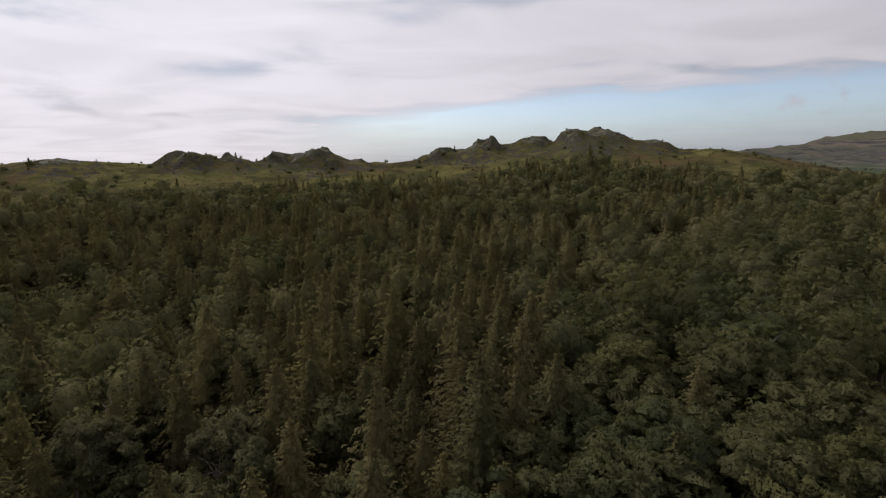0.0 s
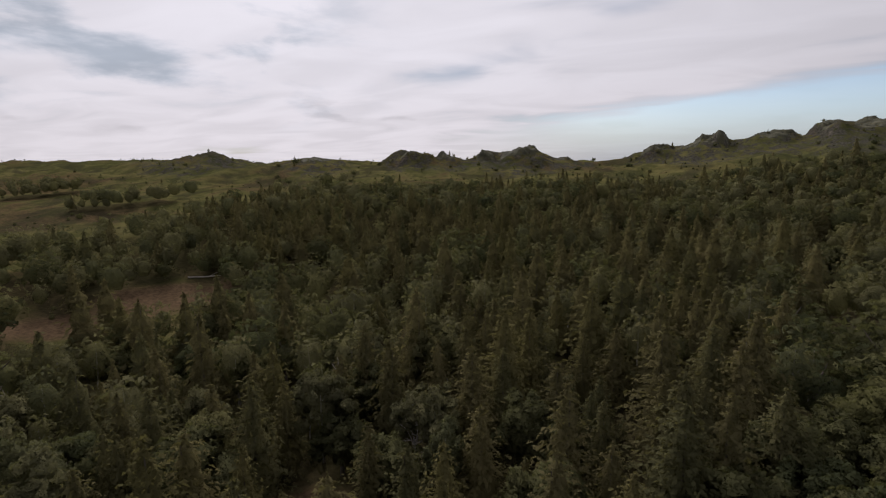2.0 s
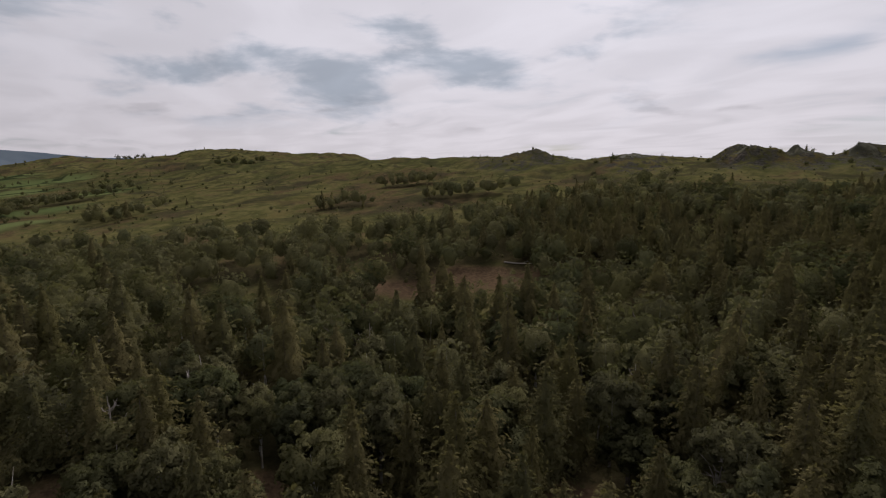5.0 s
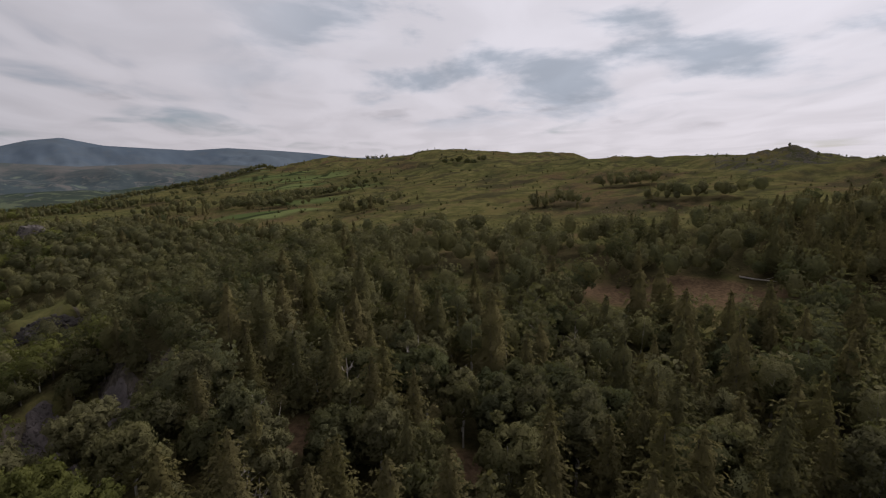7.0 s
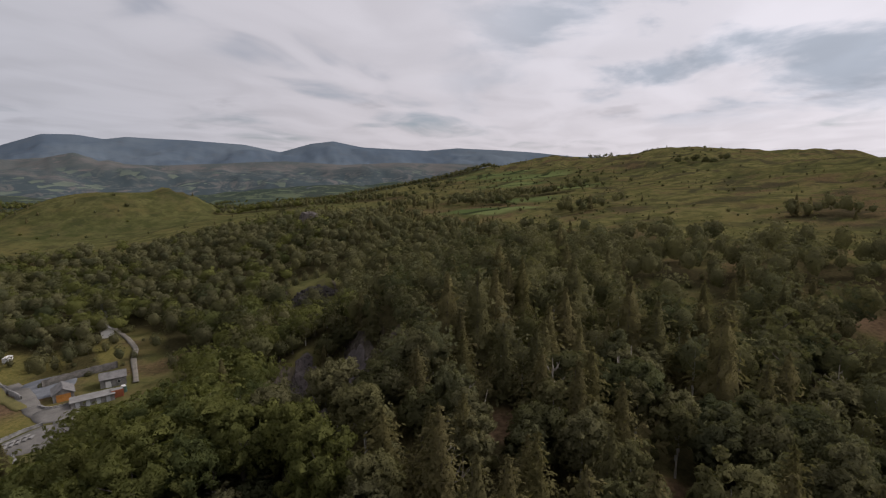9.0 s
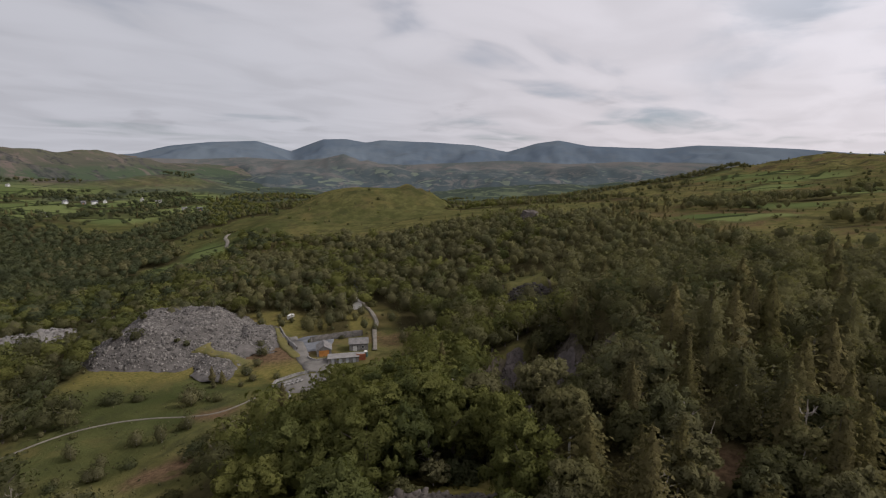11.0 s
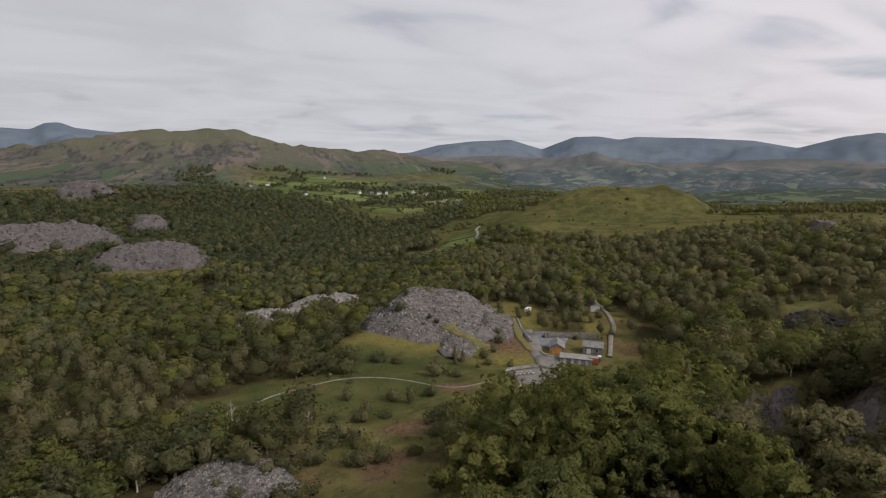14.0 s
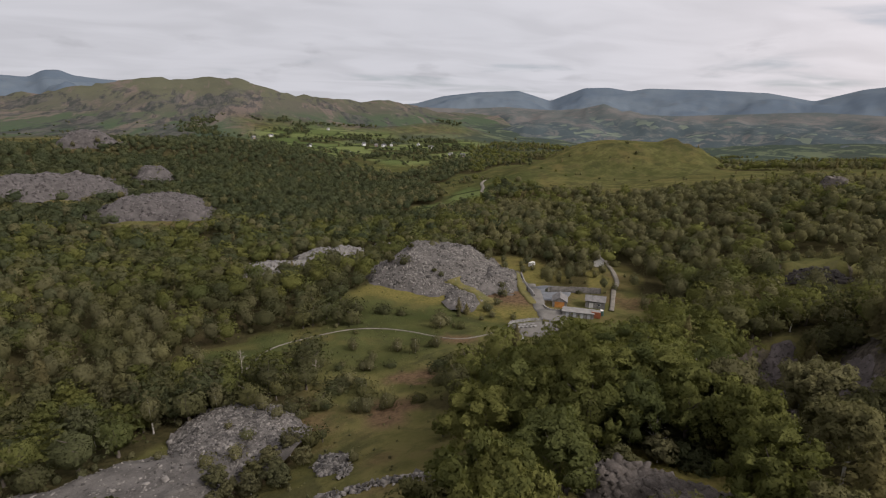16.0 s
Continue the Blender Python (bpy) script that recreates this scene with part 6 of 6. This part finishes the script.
MORE_TREES = [("birch", *polar(b_, d_), 0.95, 0.8) for b_, d_ in ((124.6, 254), (123.7, 257), (122.6, 259), (125.4, 250), (121.3, 258))] + [("birch", -150, -188, 0.7, 1.2), ("birch", -147, -194, 0.75, 1.2), ("oak", -163, -196, 0.6, 1.2), ("birch", -152, -206, 0.8, 1.2), ("oak", -168, -208, 0.7, 1.2), ("birch", -160, -212, 0.8, 1.2), ("oak", -172, -226, 0.8, 1.2), ("birch", -137, -196, 0.6, 1.2), ("birch", -128, -199, 0.55, 1.2)] + [("birch", *polar(b_, d_), w_ * 1.4, 1.35) for b_, d_, w_ in ((187, 80, 0.34), (184.5, 78, 0.36), (189, 77, 0.32), (179.5, 88, 0.34), (178, 83, 0.34), (181, 77, 0.36))] + [("oak", -57, -158, 0.5, 1.3), ("birch", -35.4, -137.5, 0.62, 1.1), ("birch", -22.7, -144, 0.6, 1.0), ("oak", -38.9, -105.6, 0.62, 1.2), ("birch", -47, -106.6, 0.66, 1.1), ("birch", -24, -125, 0.5, 1.2), ("oak", -30, -124.4, 0.36, 1.3), ("oak", -1, -134, 0.5, 1.4), ("birch", -19.5, -113.3, 0.55, 1.3), ("birch", -18, -99, 0.6, 1.2), ("birch", 7.7, -119, 0.42, 1.5), ("oak", -2.4, -109, 0.5, 1.3), ("birch", 22, -133, 0.7, 1.4), ("birch", 1.7, -123, 0.45, 1.5), ("oak", 28, -128, 0.7, 1.3),
              ("birch", -48, -114, 0.6, 1.4), ("birch", -52, -120, 0.6, 1.3), ("oak", -58, -122, 0.55, 1.3), ("birch", -64, -126, 0.5, 1.2), ("birch", 18, -126, 0.5, 1.5),
              ("birch", 7, -118, 0.55, 1.5), 
              ("birch", -92, -180, 0.5, 1.1), ("oak", -96, -187, 0.35, 1.2), ("oak", -125, -171, 0.3, 1.2), ("birch", -118, -208, 0.6, 1.2), ("birch", -132, -206, 0.65, 1.2),
              ("birch", -140, -214, 0.7, 1.3), ("birch", -112, -216, 0.6, 1.2), ("birch", -105, -222, 0.6, 1.2), ("conifer", -70, -165, 0.36, 1.3), ("conifer", -66, -163, 0.3, 1.2)]
MORE_TREES += [("oak", -59, -214.5, 0.62, 1.3), ("oak", -60.3, -237.5, 0.5, 1.2), ("oak", -72.8, -242.8, 0.45, 1.6), ("birch", -72.5, -200.8, 0.42, 1.3), ("birch", -92.8, -177.7, 0.62, 0.9), ("birch", -78.9, -165.1, 0.6, 1.3),
               ("birch", -85.6, -170.2, 0.5, 1.3), ("birch", -77.9, -158.9, 0.45, 1.3), ("birch", -84.5, -154.4, 0.42, 1.2), ("birch", -57.1, -158.5, 0.72, 1.2), ("oak", -40.4, -177.4, 0.62, 1.3)]
MORE_TREES += [("birch", bx, by, 0.62 + 0.09 * (k % 4), 0.85 + 0.1 * (k % 3)) for k, (bx, by) in enumerate(((-105.4, -243.7), (-113.7, -249.3), (-114, -240), (-122, -247.6), (-123, -241), (-127.5, -235), (-128.7, -229.4), (-109, -228), (-125.3, -199.4), (-129, -193), (-147, -206), (-138, -187), (-111, -270), (-96, -229), (-138.6, -233.4), (-141, -222), (-150, -221), (-117, -257), (-131, -243), (-134, -204)))]
slope_rng = random.Random(12)
for k in range(16):
    MORE_TREES.append(("birch", *polar(slope_rng.uniform(146.5, 155.5), slope_rng.uniform(252, 272)), slope_rng.uniform(0.55, 0.85), slope_rng.uniform(0.8, 1.1)))
for b_, d_ in ((148.0, 232), (147.0, 238), (146.2, 228), (149.3, 243), (144.6, 233), (145.2, 246), (143.4, 241), (150.6, 247), (142.2, 232)):
    MORE_TREES.append(("birch", *polar(b_, d_), slope_rng.uniform(0.5, 0.75), slope_rng.uniform(0.8, 1.1)))
for k in range(26):
    MORE_TREES.append(("birch", *polar(slope_rng.uniform(183, 197), slope_rng.choice((452, 462, 476, 566, 590, 612)) + slope_rng.uniform(-8, 8)), slope_rng.uniform(0.6, 0.9), slope_rng.uniform(1.2, 1.6)))
EDGE_TREES = []
for d_ in (122, 128, 135, 142, 150):
    for k in range(3 if d_ > 140 else 0, 8):
        b_ = 186.5 + 2.6 * k + slope_rng.uniform(-0.9, 0.9) + (d_ - 122) * 0.04
        EDGE_TREES.append((slope_rng.choice(("sycamore", "birch", "oak")), *polar(b_, d_ + slope_rng.uniform(-2, 2)), slope_rng.uniform(0.55, 0.85), slope_rng.uniform(1.0, 1.3)))
for kind_, bx, by, sz_, wd_ in EDGE_TREES:
    plant_tree(kind_, bx, by, sz_, bx, int(abs(bx * 5 + by)), wd_)
# wood edge along the far side of the meadow
for k, (bx, by) in enumerate(((-26.3, -168), (-21.9, -170), (-18.6, -178), (-13.2, -173), (-26.3, -183.6), (-22.7, -193.2), (-21.3, -206), (-9.6, -172), (-30, -178), (-16, -186), (-27, -199), (-15, -199), (-19, -215))):
    plant_tree("oak", bx, by, 0.78 + 0.07 * (k % 4), k * 1.3, k, 1.1, 1.5, 1)
# scrub climbing towards the crest, and birches about the far slate tip
for k in range(34):
    MORE_TREES.append(("oak", *polar(slope_rng.uniform(-22, 44) % 360, slope_rng.uniform(318, 392)), slope_rng.uniform(0.24, 0.46), slope_rng.uniform(1.2, 1.7)))
for k in range(14):
    MORE_TREES.append(("birch", *polar(slope_rng.uniform(190.5, 199), slope_rng.choice((652, 660, 668, 700)) + slope_rng.uniform(-5, 5)), slope_rng.uniform(0.6, 0.9), slope_rng.uniform(1.2, 1.6)))
# trees crowding the upper lip of the pit
for k, (kind_, b_, d_, sz_) in enumerate((("oak", 120.5, 160, 0.95), ("birch", 122.9, 164, 0.9), ("oak", 124.4, 161, 0.85), ("oak", 117.9, 161, 0.9), ("birch", 119.2, 167, 1.0), ("oak", 121.8, 170, 1.0), ("conifer", 116.4, 157, 0.95), ("conifer", 115.2, 150, 1.0),
                                          ("birch", 124.0, 172, 0.9), ("oak", 118.2, 173, 0.95), ("birch", 120.4, 178, 0.9), ("oak", 125.9, 158, 0.8), ("oak", 122.8, 181, 0.95), ("conifer", 120.9, 156, 0.7))):
    plant_tree(kind_, *polar(b_, d_), sz_, k * 1.7, k, 1.1, 0.6, 1)
plant_tree("oak", -9.3, -144.5, 1.0, 0.7, 2, 1.25, 2.6, 1)
plant_tree("oak", -3.5, -141, 0.7, 2.1, 4, 1.3, 2.2, 1)
RIM_SCRUB = []
for k in range(22):
    b_, d_ = slope_rng.uniform(156, 183), slope_rng.uniform(98, 148)
    bx, by = polar(b_, d_)
    if min(math.hypot(bx - p, by - q) for p, q in ((3.9, -154.5), (-3.8, -160), (-54.8, -139.6), (-64.3, -138.8), (-49, -147))) > 8:
        RIM_SCRUB.append((slope_rng.choice(("oak", "oak", "birch")), bx, by, slope_rng.uniform(0.22, 0.52), 1.3))
for k in range(26):
    b_, d_ = slope_rng.uniform(121, 143), slope_rng.uniform(66, 92)
    RIM_SCRUB.append(("oak", *polar(b_, d_), slope_rng.uniform(0.35, 0.55), 1.3))
LONE_TREES = [("oak", *polar(41.0, 405), 0.42, 1.2), ("oak", *polar(39.2, 410), 0.62, 1.3), ("oak", *polar(30.1, 405), 0.52, 1.0), ("birch", *polar(2.6, 415), 0.5, 1.0),
              ("birch", *polar(20.2, 412), 0.35, 1.0), ("birch", *polar(19.4, 410), 0.45, 1.0), ("conifer", *polar(22.2, 408), 0.32, 1.1), ("oak", *polar(35.5, 430), 0.25, 1.0),
              ("birch", *polar(25.0, 410), 0.3, 1.0), ("birch", *polar(28.9, 405), 0.4, 0.9), ("conifer", *polar(70.5, 330), 0.45, 1.0), ("conifer", *polar(67, 318), 0.36, 1.0),
              ("oak", *polar(33, 372), 0.45, 1.3), ("conifer", *polar(85, 420), 0.4, 1.0)]
for kind_, bx, by, sz_, wd_ in MEADOW_TREES + RIM_SCRUB + HEAP_SCRUB + MORE_TREES + LONE_TREES:
    ob = plant_tree(kind_, bx, by, sz_, bx * 1.7, int(abs(bx * 3 + by)), wd_, {"oak": 4.4, "birch": 3.6, "conifer": 0.6}[kind_] * sz_ + ground_at(bx, by) - footing(bx, by), 0 if math.hypot(bx, by) < 90 else 1)
    name_ = {"oak": "bush", "birch": "young_birch", "conifer": "young_spruce"}[kind_]
    ob.name = name_
    tagged(ob, {"oak": "rounded dark green bush standing in rough grass", "birch": "small bushy birch standing in rough grass", "conifer": "small dark spruce standing in the open"}[kind_],
           {"oak": "bush", "birch": "birch tree", "conifer": "conifer tree"}[kind_], {"oak": "bushes on open ground", "birch": "young birches on open ground", "conifer": "young spruces on open ground"}[kind_])

for b_, d_, sz_ in ((166.3, 226, 0.42), (161, 216, 0.2), (163.8, 240, 0.26)):
    bx, by = polar(b_, d_)
    ob = plant_tree("oak", bx, by, sz_, bx, int(abs(bx)), 1.3, 0.8 * sz_ + ground_at(bx, by) - footing(bx, by))
    ob.name = "bush"
    tagged(ob, "dark green bush growing on the slate heap", "bush", "bushes on the slate heap")

# ---- farms in the valley ----
FARMS = [(-92, -1008, 12, 20), (-171, -1333, 10, 60), (-228, -1031, 9, -10), (-243, -1027, 13, 15), (-262, -1040, 10, 80), (-330, -982, 14, 10), (-345, -846, 12, 25),
         (-326, -858, 10, -15), (-149, -900, 12, 40), (-26, -1128, 12, 0), (8, -1060, 9, 30), (-320, -1036, 9, 70), (-205, -1045, 10, 35)]
for k, (fx_, fy_, ln_, tn_) in enumerate(FARMS):
    white = k % 4 != 2
    gabled("farmhouse", fx_, fy_, math.degrees(math.atan2(-fx_, fy_)) + tn_, ln_ * 0.72, 4.8, 3.8, 2.0, WHITE_PAINT if white else WALL_STONE, SLATE_ROOF if k % 3 else DARK_ROOF,
           "white farmhouse with a slate roof among fields" if white else "grey stone barn with a slate roof among fields",
           doors=[(0, 1.1, 2.1, ORANGE_WOOD if not white else GREY_METAL)], windows=[(s * ln_ * 0.25, z_, 1.0, 1.2) for s in (-1, 1) for z_ in (1.2, 2.9)], chimney=white, category="house" if white else "barn", group="farm buildings")
